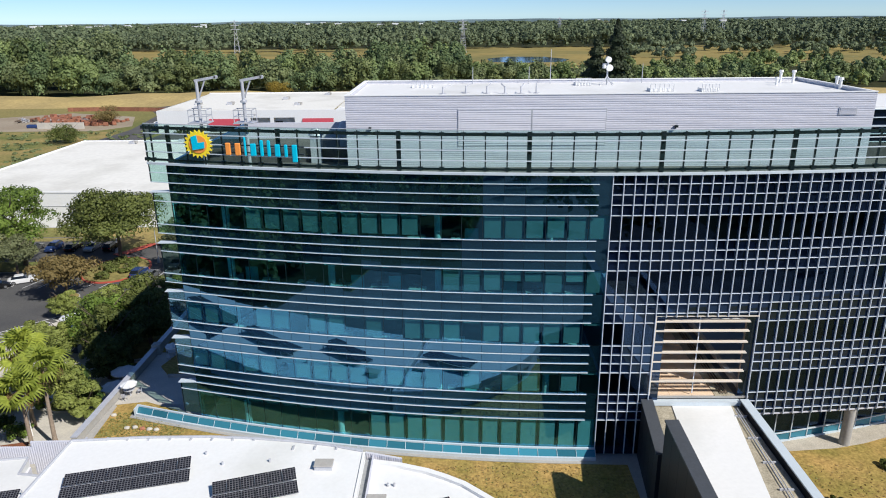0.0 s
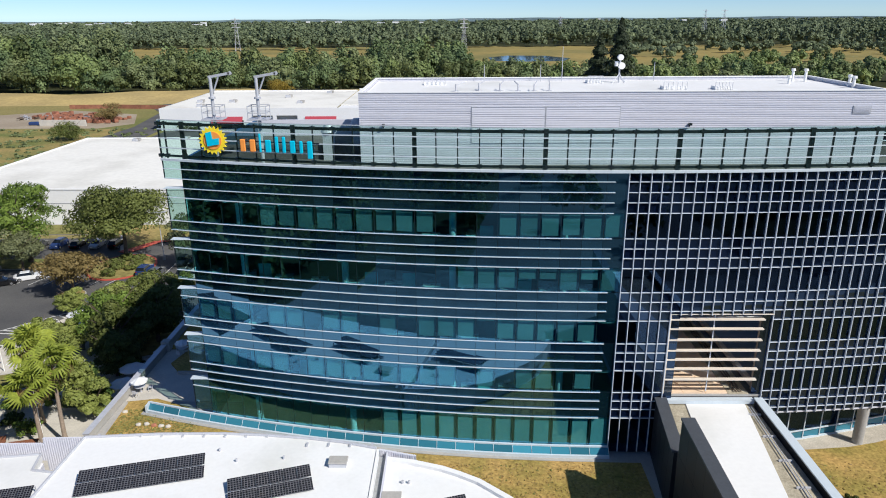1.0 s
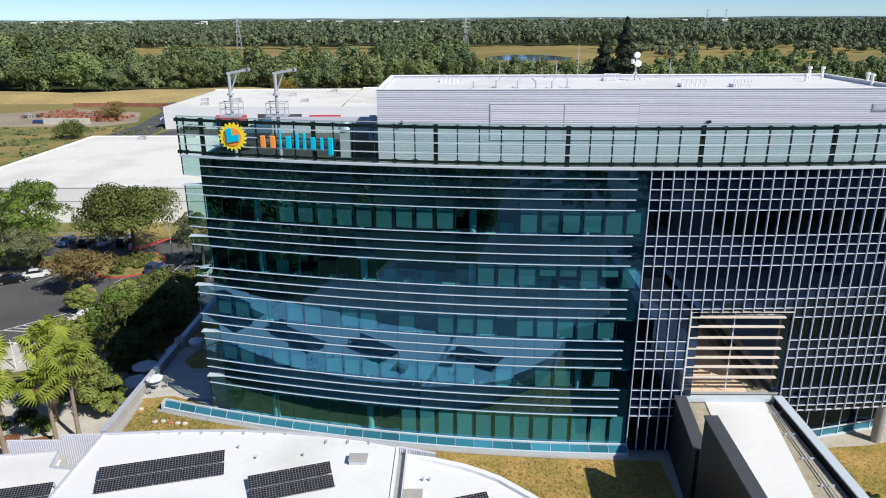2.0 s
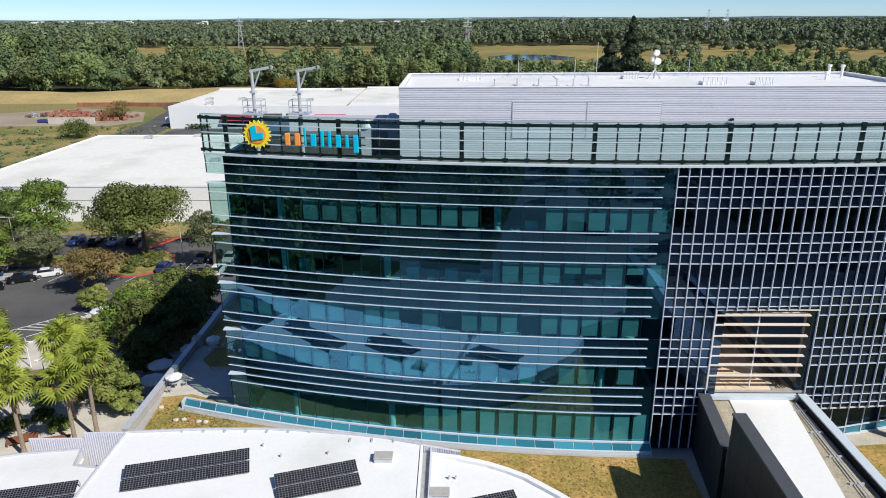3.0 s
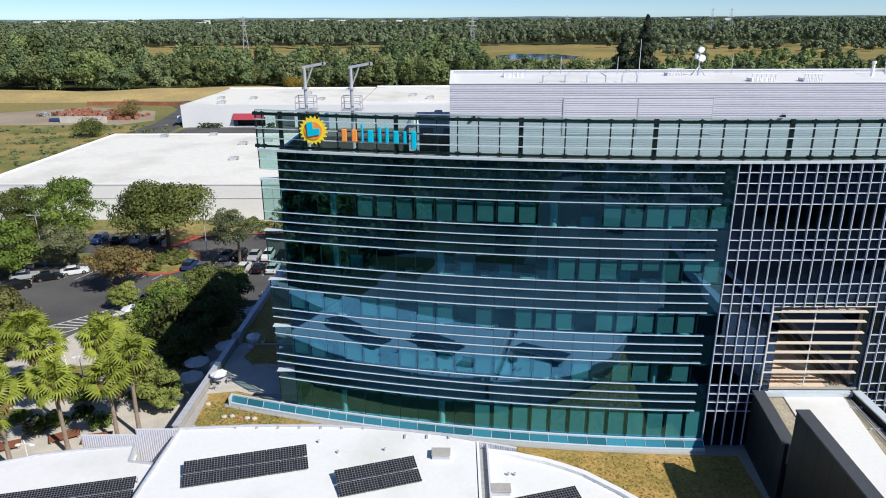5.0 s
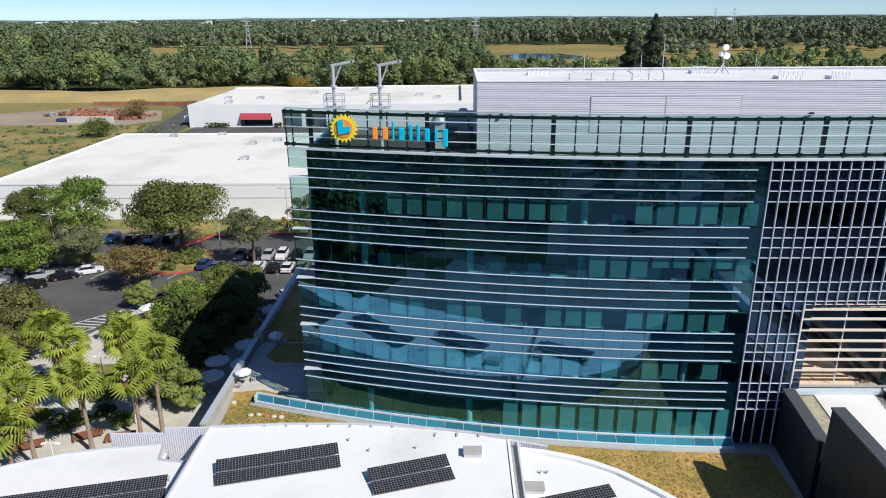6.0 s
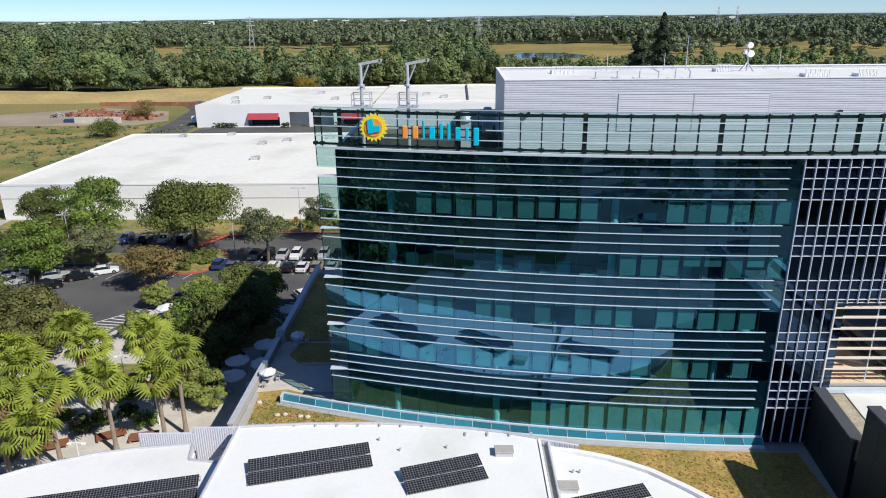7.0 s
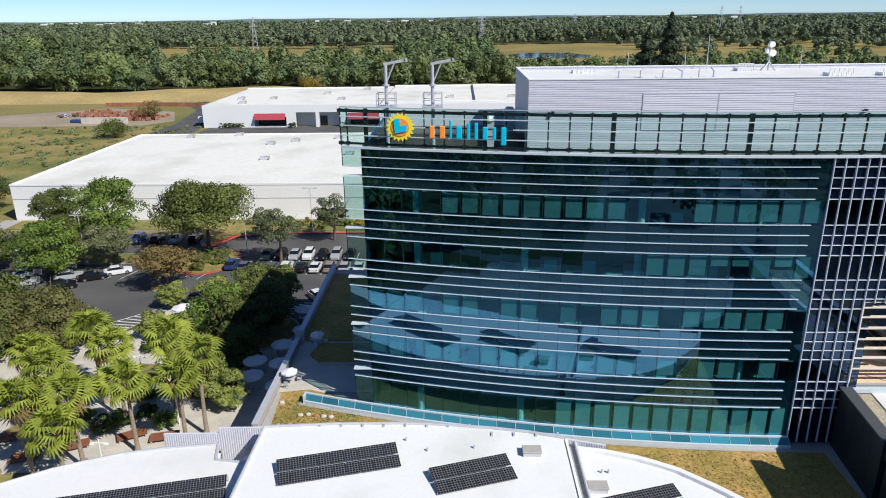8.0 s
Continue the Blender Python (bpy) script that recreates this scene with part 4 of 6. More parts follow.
tagged(link("pond", prism(bmesh.new(), [(38, 715), (66, 700), (108, 706), (122, 750), (100, 800), (60, 806), (36, 770)], 0.0, 0.10), M["water"]), "blue pond in the marsh", "water", kind="structure")
tagged(link("pond", prism(bmesh.new(), [(-190, 640), (-150, 630), (-110, 655), (-120, 690), (-170, 690)], 0.0, 0.10), M["water"]), "narrow blue backwater", "water", kind="structure")
# embankment
bm = bmesh.new()
prev = None
for k in range(61):
    x = -500 + k * 20
    y = 398 + 8 * math.sin(k * 0.35)
    h = 3.0 + 0.8 * math.sin(k * 0.8) + 0.5 * math.sin(k * 2.1)
    cur = [bm.verts.new(p) for p in ((x, y - 26, -0.05), (x, y - 8, h), (x, y + 8, h + 0.3), (x, y + 24, -0.05))]
    if prev:
        for q in range(3):
            bm.faces.new((prev[q], cur[q], cur[q + 1], prev[q + 1]))
    prev = cur
M["straw"] = mat("straw_grass", (0.46, 0.35, 0.15), 0.95, vary=0.15, scale=0.05, fine=0.6, second=(0.36, 0.28, 0.13), spec=0.1)
tagged(link("embankment", bm, M["straw"]), "straw-coloured grass embankment", "ground", kind="structure")

# ---- car park: lines, islands, kerbs ----
def line(x0, y0, x1, y1, w=0.12, z=0.064):
    d = Vector((x1 - x0, y1 - y0)).normalized()
    n = Vector((-d.y, d.x)) * w / 2
    return prism(bmesh.new(), [(x0 + n.x, y0 + n.y), (x1 + n.x, y1 + n.y), (x1 - n.x, y1 - n.y), (x0 - n.x, y0 - n.y)], z - 0.003, z + 0.004)


marks = tagged(new("parking_marks"), "white painted parking lines on asphalt", "road marking", kind="structure")
for k in range(12):
    x = -53.2 + k * 2.62
    part("stall_line", line(x, 112.6, x, 124.2), M["white_paint"], marks)
for k in range(9):
    x = -83 + k * 2.7
    part("stall_line", line(x, 110.5, x + 1.5, 115.5), M["white_paint"], marks)
part("stall_line", line(-69.5, 91.0, -61.5, 99.0, 0.2), M["white_paint"], marks)
part("stall_line", line(-66, 89.0, -59.0, 96.5, 0.2), M["white_paint"], marks)
for k in range(9):
    part("hatch_line", line(-69.0 + k * 0.9, 91.5 + k * 0.9, -63.5 + k * 0.6, 91.0 + k * 0.72, 0.25), M["white_paint"], marks)
for k in range(7):
    part("hatch_line", line(-44.5 + k * 0.7, 96.0 + k * 0.7, -41.0 + k * 0.4, 95.0 + k * 0.8, 0.25), M["white_paint"], marks)


def island(outline, label, kerb="redkerb", bed="lawn"):
    t = thing("planting_island", label, "planting bed", kind="structure")
    c = Vector((sum(p[0] for p in outline) / len(outline), sum(p[1] for p in outline) / len(outline)))
    part("kerb", prism(bmesh.new(), outline, 0.0, 0.22), M[kerb], t)
    part("soil_bed", prism(bmesh.new(), [(c.x + (x - c.x) * 0.93, c.y + (y - c.y) * 0.93) for x, y in outline], 0.22, 0.27), M[bed], t)
    return t


def round_outline(x, y, a, b, n=20, turn=0.0):
    return [(x + a * math.cos(k * math.tau / n) * math.cos(turn) - b * math.sin(k * math.tau / n) * math.sin(turn), y + a * math.cos(k * math.tau / n) * math.sin(turn) + b * math.sin(k * math.tau / n) * math.cos(turn)) for k in range(n)]


island(round_outline(-62.5, 119.5, 6.0, 7.0), "red-kerbed planting island with low hedge")
island(round_outline(-65, 106.2, 2.4, 1.9), "grassy planting island under a bronze tree", "concrete")
island(round_outline(-46, 89.5, 7.5, 6.5), "dense planted bed beside the building", "concrete")
sheet("footpath", [(-65, 86), (-53.5, 86), (-54.5, 97), (-60, 99.5)], 0.09, M["paving"], "pale concrete path to the car park", "pavement")
island([(-67, 128.5), (-63, 134.6), (-55, 137.2), (20, 137.2), (20, 146.8), (-118, 146.8), (-118, 139.5), (-72, 139.5)], "planting strip along the warehouse", "concrete")
island([(-66, 127.5), (-62.6, 134.0), (-55, 136.3), (20, 136.3), (20, 137.1), (-55, 137.1), (-63.2, 134.8), (-67.2, 128.2)], "red-painted kerb beside the planting strip", "redkerb", "redkerb")
island(round_outline(-83, 121, 12, 3.0), "long planting island between parking rows", "concrete")
island(round_outline(-84, 88, 14, 5.0), "tree-filled planting bed", "concrete")
island(round_outline(-62, 54.5, 6, 2.2, turn=0.3), "green lawn patch beside the plaza", "concrete")

# ---- foliage ----
M["leaf_oak"] = leaf_mat("oak_leaves", (0.036, 0.056, 0.014), (0.225, 0.255, 0.068))
M["leaf_bright"] = leaf_mat("bright_leaves", (0.045, 0.09, 0.014), (0.25, 0.345, 0.065))
M["leaf_bronze"] = leaf_mat("bronze_leaves", (0.10, 0.085, 0.03), (0.30, 0.22, 0.085))
M["leaf_olive"] = leaf_mat("olive_brown_leaves", (0.045, 0.056, 0.018), (0.24, 0.235, 0.075))
M["leaf_lime"] = leaf_mat("lime_leaves", (0.09, 0.13, 0.028), (0.40, 0.44, 0.12))
M["leaf_grey"] = leaf_mat("grey_green_leaves", (0.07, 0.09, 0.045), (0.25, 0.27, 0.13))
M["leaf_dark"] = leaf_mat("dark_leaves", (0.028, 0.052, 0.014), (0.11, 0.15, 0.04))
M["wood_belt"] = leaf_mat("woodland_leaves", (0.055, 0.095, 0.042), (0.24, 0.31, 0.13), island=0.16, through_light=0.2)
M["wood_far"] = leaf_mat("distant_woodland_leaves", (0.060, 0.088, 0.05), (0.21, 0.25, 0.13), island=0.16, through_light=0.1)
M["leaf_gold"] = leaf_mat("golden_leaves", (0.16, 0.12, 0.02), (0.36, 0.27, 0.05))
M["needle"] = leaf_mat("conifer_needles", (0.012, 0.022, 0.010), (0.045, 0.06, 0.025), through_light=0.05)
NP = np.random.RandomState(11)


def leaf_quads(centres, normals, size, rs, squash=0.7, jitter=0.33):
    """Small bent quads at the centres, facing roughly along the normals."""
    n = len(centres)
    nr = normals + rs.normal(0, jitter, (n, 3))
    nr /= np.linalg.norm(nr, axis=1, keepdims=True) + 1e-9
    a = np.cross(nr, rs.normal(0, 1, (n, 3)))
    a /= np.linalg.norm(a, axis=1, keepdims=True) + 1e-9
    b = np.cross(nr, a)
    s = (size * rs.uniform(0.6, 1.35, n))[:, None]
    v = np.stack([centres - a * s, centres - b * s * squash, centres + a * s, centres + b * s * squash], 1)
    return v.reshape(-1, 3)


def crown_points(rs, clumps, per, radius, height, base, lump=(0.22, 0.42)):
    """Leaf places on the outside of a heap of clumps that fills an uneven crown."""
    cs, ns = [], []
    for k in range(clumps):
        u = rs.normal(0, 1, 3)
        u /= np.linalg.norm(u)
        rr = rs.uniform(0.25, 0.85) ** 0.7
        c = np.array([u[0] * radius * rr, u[1] * radius * rr, base + height * (0.5 + 0.5 * u[2] * rr)])
        cr = radius * rs.uniform(*lump)
        d = rs.normal(0, 1, (per, 3))
        d /= np.linalg.norm(d, axis=1, keepdims=True)
        d[:, 2] = np.abs(d[:, 2]) * 0.9 - 0.25 * (rs.rand(per) < 0.3)
        cs.append(c + d * cr * rs.uniform(0.75, 1.12, (per, 1)) * np.array([1, 1, 0.8]))
        ns.append(d)
    return np.concatenate(cs), np.concatenate(ns)


def quad_mesh(name, verts, material):
    n = len(verts) // 4
    me = bpy.data.meshes.new(name)
    me.vertices.add(len(verts))
    me.vertices.foreach_set("co", np.ascontiguousarray(verts, np.float32).ravel())
    me.loops.add(4 * n)
    me.loops.foreach_set("vertex_index", np.arange(4 * n, dtype=np.int32))
    me.polygons.add(n)
    me.polygons.foreach_set("loop_start", np.arange(0, 4 * n, 4, dtype=np.int32))
    me.materials.append(material)
    me.update()
    me.validate()
    return me


def trunk_bm(rs, height, radius, limbs, spread):
    bm = bmesh.new()
    p, top = Vector((0, 0, -0.1)), Vector((rs.uniform(-0.3, 0.3), rs.uniform(-0.3, 0.3), height * 0.42))
    mid = p.lerp(top, 0.5) + Vector((rs.uniform(-0.2, 0.2), rs.uniform(-0.2, 0.2), 0))
    tube(bm, p, mid, radius * 1.25, radius, n=8)
    tube(bm, mid, top, radius, radius * 0.8, n=8)
    for k in range(limbs):
        a = k * math.tau / limbs + rs.uniform(-0.4, 0.4)
        e = top + Vector((math.cos(a) * spread * 0.5, math.sin(a) * spread * 0.5, height * rs.uniform(0.16, 0.3)))
        tube(bm, top, e, radius * 0.55, radius * 0.3, n=6)
        tube(bm, e, e + Vector((math.cos(a + 0.5) * spread * 0.35, math.sin(a + 0.5) * spread * 0.35, height * 0.14)), radius * 0.3, radius * 0.08, n=5)
    return bm


def tree(x, y, height, radius, leaf, label, seed, clear=0.25, density=1.0, z=0.05, group="car park trees"):
    rs = np.random.RandomState(seed)
    t = thing("tree", label, "tree", (x, y, z), rs.uniform(0, 360), group)
    part("trunk", trunk_bm(rs, height, 0.018 * height + 0.06, 5, radius), M["bark"], t)
    clumps = int(36 * density)
    c, n = crown_points(rs, clumps, int((240 if height > 5 else 150) * density), radius, height * (1 - clear) * 0.85, height * clear)
    part_ob = new("crown", quad_mesh("crown", leaf_quads(c, n, 0.135 + 0.010 * radius, rs, 0.7, 0.3), M[leaf]))
    part_ob.parent = t
    return t


tree(-64, 124.5, 15.5, 9.2, "leaf_oak", "broad dark green oak with spreading crown", 1, 0.28, 1.6)
tree(-81, 122, 18.5, 6.4, "leaf_bright", "tall bright green tree in the car park", 2, 0.15, 1.15)
tree(-87.5, 119, 11, 4.2, "leaf_oak", "mid-green car park tree", 3, 0.2, 0.9)
tree(-79, 116, 9, 4.8, "leaf_grey", "grey-green car park tree", 4, 0.2, 0.9)
tree(-100, 137, 11, 5.6, "leaf_oak", "dark green tree by the warehouse", 5, 0.12)
tree(-87, 111.5, 11.5, 5.6, "leaf_bright", "leafy green car park tree", 9, 0.12, 1.0)
tree(-64.5, 106.5, 8.0, 5.2, "leaf_bronze", "small bronze-leaved tree on an island", 6, 0.25, 0.9)
tree(-48.5, 118.4, 11, 4.6, "leaf_grey", "slender sparse tree among parked cars", 7, 0.3, 0.7)
tree(-41.0, 132, 10.5, 4.2, "leaf_grey", "slender sparse tree by the warehouse", 8, 0.25, 0.75)
tree(-55.5, 131.5, 7.5, 3.0, "leaf_grey", "slender sparse tree by the warehouse", 28, 0.3, 0.6)
for k, (x, y, h, r) in enumerate(((-82, 88, 10, 6.0), (-73.5, 86, 9.6, 6.0), (-91, 92, 10, 6.5), (-78, 80, 8.5, 5.0), (-68.5, 81.5, 8.5, 4.4), (-101, 98, 11, 6.5), (-88, 78, 9, 5.5))):
    tree(x, y, h, r, "leaf_olive" if k in (1, 4) else "leaf_oak", "dense olive-green tree beside the plaza", 30 + k, 0.1, 1.15, group="plaza trees")
for k, (x, y, h, r) in enumerate(((-48.5, 87, 10.5, 4.4), (-45.5, 83, 10, 4.2), (-45.5, 92, 10.5, 4.4), (-48.5, 96.5, 8.0, 3.2), (-43.0, 88.5, 10, 3.6), (-43.5, 97, 9, 3.4), (-44.5, 79, 8, 2.8))):
    tree(x, y, h, r, "leaf_bright" if k in (0, 3) else "leaf_oak", "dense dark evergreen in the building's shade", 40 + k, 0.05, 1.15, group="evergreens")
for k, (x, y, h, r) in enumerate(((-54.0, 84.5, 6.0, 2.8), (-59.5, 88.0, 4.5, 2.2), (-60.5, 98.5, 5.0, 2.2), (-54.5, 99.5, 5.5, 2.6), (-45.8, 71.5, 7.0, 3.0), (-42.5, 69.5, 5.5, 2.4))):
    tree(x, y, h, r, "leaf_lime", "leafy bright green small tree", 50 + k, 0.08, 0.9, group="small green trees")
for k, (x, y, h, r) in enumerate(((-100, 114, 9, 5), (-94, 121, 8.5, 4.2), (-107, 118, 9, 5.0), (-112, 128, 10, 5), (-118, 108, 10, 6), (-123, 140, 10, 5), (-104, 106, 8.5, 4.5))):
    tree(x, y, h, r, "leaf_bright" if k % 2 else "leaf_oak", "leafy green car park tree", 60 + k, 0.12, 0.9)
tree(-146, 258, 9, 6.5, "leaf_oak", "round shrubby tree in the scrub field", 70, 0.02, 0.8, group="field trees")
tree(-154, 306, 9, 6.0, "leaf_bronze", "brownish tree beside the storage yard", 71, 0.05, 0.8, group="field trees")
tree(-128, 157, 10, 6, "leaf_dark", "dark tree beside the warehouse", 72, 0.05, 0.8, group="field trees")
tree(-104, 414, 11, 8.5, "leaf_gold", "golden-yellow autumn tree by the wood", 73, 0.02, 0.9, group="field trees")
for k in range(9):
    x = -62.5 + rng.uniform(-4.5, 4.5)
    tree(x, 119.5 + rng.uniform(-5.5, 3.5), 1.5, 1.5, "leaf_oak", "low clipped hedge shrub", 80 + k, 0.0, 0.45, z=0.2, group="hedge shrubs")
for k in range(26):
    x = -60 + k * 1.9
    tree(x, 141 + rng.uniform(-2, 2.5), rng.uniform(1.2, 2.6), rng.uniform(1.0, 1.7), "leaf_bright" if k % 3 else "leaf_gold", "low shrub along the warehouse", 100 + k, 0.0, 0.4, z=0.2, group="warehouse shrubs")

# ---- palms ----
M["frond"] = leaf_mat("palm_fronds", (0.15, 0.205, 0.028), (0.57, 0.63, 0.11), through_light=0.4)
M["frond_dry"] = leaf_mat("dry_palm_fronds", (0.16, 0.12, 0.05), (0.34, 0.24, 0.10))
M["palm_bark"] = mat("palm_bark", (0.33, 0.26, 0.20), 0.95, vary=0.2, scale=1, fine=6, bump=0.5)


def frond_mesh(name, material, length=1.15, fan=1.05, blades=17, droop=0.35):
    bm = bmesh.new()
    tube(bm, (0, 0, 0), (length, 0, 0.12), 0.03, 0.02, n=4)
    o = Vector((length, 0, 0.12))
    web = None
    for k in range(blades):
        a = radians(-105 + 210 * k / (blades - 1) + (4 if k % 2 else -4))
        d = Vector((math.cos(a), math.sin(a), 0))
        s = Vector((-d.y, d.x, 0))
        ln = fan * (0.72 + 0.28 * math.cos(a / 1.3)) * (1.0 if k % 2 else 0.9)
        p1 = o + d * ln * 0.55 + Vector((0, 0, 0.10 * math.cos(a)))
        p2 = o + d * ln + Vector((0, 0, -droop * (0.5 + 0.5 * math.cos(a * 0.5))))
        v = [bm.verts.new(p) for p in (o, p1 - s * 0.09, p2, p1 + s * 0.09)]
        bm.faces.new(v)
        q = o + (p1 - o) * 0.92
        if web is not None:
            bm.faces.new([bm.verts.new(c) for c in (o, web, q)])
        web = q
    me = bpy.data.meshes.new(name)
    bm.to_mesh(me)
    bm.free()
    me.materials.append(material)
    return me


FRONDS = [frond_mesh("frond", M["frond"], 1.2, 1.08, 23, 0.3), frond_mesh("frond", M["frond"], 1.45, 1.08, 23, 0.55), frond_mesh("frond", M["frond_dry"], 1.0, 1.08, 23, 0.6)]


def palm(x, y, h, seed, size=1.0):
    rs = random.Random(seed)
    t = thing("palm_tree", "fan palm with yellow-green crown and brown trunk", "palm tree", (x, y, 0.07), rs.uniform(0, 360), "plaza palms")
    bm = bmesh.new()
    lean = Vector((rs.uniform(-0.35, 0.35), rs.uniform(-0.35, 0.35), 0))
    p = Vector((0, 0, -0.05))
    for k in range(8):
        q = Vector((lean.x * ((k + 1) / 8) ** 2, lean.y * ((k + 1) / 8) ** 2, h * (k + 1) / 8))
        r0 = 0.25 - 0.012 * k + (0.1 if k == 0 else 0)
        tube(bm, p, q, r0, 0.235 - 0.012 * k, n=10)
        p = q
    part("trunk", bm, M["palm_bark"], t)
    for k in range(40):
        az = k * 137.5 + rs.uniform(-12, 12)
        el = 82 - 125 * (k / 39) ** 0.95 + rs.uniform(-7, 7)
        s = size * rs.uniform(0.95, 1.2)
        shared("frond", FRONDS[(0 if el > 35 else 1) if el > -24 else 2], t, Matrix.Translation(p) @ pose(0, 0, 0.05, 0, 0, az) @ pose(0, 0, 0, 0, -el, 0) @ pose(0, 0, 0, rs.uniform(-50, 50)) @ Matrix.Diagonal((s, s, s, 1)))


for k, (x, y, h) in enumerate(((-57.1, 55.5, 9.2), (-53.6, 58.0, 8.6), (-49.4, 60.9, 8.4), (-43.2, 64.0, 9.6), (-45.0, 62.8, 7.8), (-62.0, 57.2, 8.6), (-58.2, 62.5, 8.8), (-53.2, 66.5, 9.4), (-48.0, 68.0, 9.6), (-62.6, 66.4, 8.8), (-57.6, 70.5, 9.4), (-66.5, 61.5, 8.8), (-52.8, 53.8, 7.2))):
    palm(x, y, h, 200 + k, 1.08)

# ---- plaza furniture ----
M["umbrella"] = mat("white_canvas", (0.74, 0.75, 0.77), 0.8, vary=0.05, scale=1, fine=6)


def umbrella(x, y, z=0.07, r=1.55, group="plaza umbrellas", tall=1.0):
    t = thing("parasol", "white canvas parasol open over a table", "umbrella", (x, y, z), rng.uniform(0, 45), group)
    part("pole", tube(bmesh.new(), (0, 0, 0), (0, 0, 2.6 * tall), 0.035, n=8), M["galv"], t)
    bm = bmesh.new()
    top = bm.verts.new((0, 0, 2.75 * tall))
    ring = [bm.verts.new((r * (1 if k % 2 == 0 else 0.94) * math.cos(k * math.tau / 16), r * (1 if k % 2 == 0 else 0.94) * math.sin(k * math.tau / 16), 2.2 * tall + 0.1 * (1 - tall) - (0.0 if k % 2 == 0 else 0.06))) for k in range(16)]
    low = [bm.verts.new((v.co.x, v.co.y, v.co.z - 0.15)) for v in ring]
    for k in range(16):
        bm.faces.new((top, ring[k], ring[(k + 1) % 16]))
        bm.faces.new((ring[k], low[k], low[(k + 1) % 16], ring[(k + 1) % 16]))
    part("canopy", bm, M["umbrella"], t)
    tb = thing("round_table", "small round metal cafe table", "table", (x, y, z), 0, "cafe tables")
    part("tabletop", tube(bmesh.new(), (0, 0, 0.72), (0, 0, 0.76), 0.55, n=20), M["galv"], tb)
    part("pedestal", tube(bmesh.new(), (0.06, 0.06, 0), (0.06, 0.06, 0.72), 0.05, n=8), M["galv"], tb)
    for k in range(3):
        a = k * 2.1 + 0.4
        ch = thing("cafe_chair", "grey metal cafe chair", "chair", (x + 0.95 * math.cos(a), y + 0.95 * math.sin(a), z), math.degrees(a) + 90, "cafe chairs")
        part("seat", boxes((-0.2, 0.2, -0.2, 0.2, 0.43, 0.46)), M["galv"], ch)
        part("backrest", boxes((-0.2, 0.2, -0.22, -0.19, 0.46, 0.85)), M["galv"], ch)
        for dx in (-0.18, 0.18):
            for dy in (-0.18, 0.18):
                part("leg", boxes((dx - 0.015, dx + 0.015, dy - 0.015, dy + 0.015, 0, 0.43)), M["galv"], ch)


for x, y in ((-40.8, 73.2), (-41.4, 77.0), (-39.0, 81.5), (-38.0, 76.4), (-37.2, 86.0), (-36.5, 90.0), (-38.5, 92.8), (-47.5, 76.5), (-54.6, 90.0), (-57.0, 93.5), (-56.0, 88.0), (-37.0, 71.0)):
    umbrella(x, y)
umbrella(-33.0, 62.0, 7.59, 0.85, "roof patio parasols", 0.62)
umbrella(-31.8, 70.6, 7.59, 0.8, "roof patio parasols", 0.62)
for k, (x, y) in enumerate(((-30.6, 56.0), (-29.9, 56.1), (-29.1, 55.9), (-28.4, 55.8), (-27.7, 55.7), (-32.9, 58.2))):
    bm = bmesh.new()
    bmesh.ops.create_icosphere(bm, subdivisions=2, radius=1)
    for v in bm.verts:
        v.co *= 1 + 0.25 * noise.noise(v.co * 1.7 + Vector((k * 3.1, 0, 0)))
        v.co = Vector((v.co.x * 0.28, v.co.y * 0.22, max(v.co.z, -0.5) * 0.17))
    t = tagged(link("boulder", bm, M["paving"] if k != 2 else M["brickred"]), "pale boulder on the roof meadow", "rock", "roof boulders")
    t.location = (x, y, 7.68)
for k, (x, y) in enumerate(((37.0, 50.0), (38.5, 50.4), (30.5, 45.5), (33.0, 44.5))):
    tree(x, y, 0.7, 0.6, "leaf_oak", "low dark shrub on the roof meadow", 300 + k, 0.0, 0.3, z=7.6, group="meadow shrubs")


for k, (x, y, h, r) in enumerate(((30, 84, 4.5, 2.6), (34, 82, 4.0, 2.6), (38, 85, 5.0, 3.0), (42, 83, 4.5, 2.8), (33, 88, 5.5, 3.0), (46, 87, 5.5, 3.0))):
    tree(x, y, h, r, "leaf_oak", "leafy tree behind the undercroft", 450 + k, 0.05, 0.8, z=7.55, group="rear terrace trees")
for k in range(18):
    x, y = rng.uniform(-66, -41), rng.uniform(60, 84)
    tree(x, y, rng.uniform(1.0, 2.6), rng.uniform(0.9, 1.8), rng.choice(("leaf_dark", "leaf_oak", "leaf_bright")), "leafy shrub in the plaza planting", 500 + k, 0.0, 0.4, z=0.07, group="plaza shrubs")
M["bench"] = mat("red_brown_timber", (0.26, 0.10, 0.05), 0.7, vary=0.15, scale=1, fine=8)
for k, (x, y, a) in enumerate(((-56.5, 61.5, 25), (-60.5, 59.5, 10), (-51.2, 63.5, 30), (-64.5, 63.0, 20), (-47.5, 63.2, 15), (-55.2, 65.5, 40))):
    t = thing("timber_bench", "broad red-brown timber bench platform", "bench", (x, y, 0.07), a, "plaza benches")
    for q in range(6):
        part("plank", boxes((-1.5, 1.5, -0.75 + q * 0.25, -0.52 + q * 0.25, 0.38, 0.45)), M["bench"], t)
    for dx in (-1.3, 1.3):
        part("support", boxes((dx - 0.08, dx + 0.08, -0.65, 0.65, 0, 0.38)), M["concrete"], t)
for x, y, a, b in ((-61.5, 66, 5, 2.4), (-46.0, 73.0, 3.0, 2.0), (-58.5, 76.0, 6, 3.0)):
    island(round_outline(x, y, a, b, turn=0.5), "low planted bed in the plaza", "concrete")


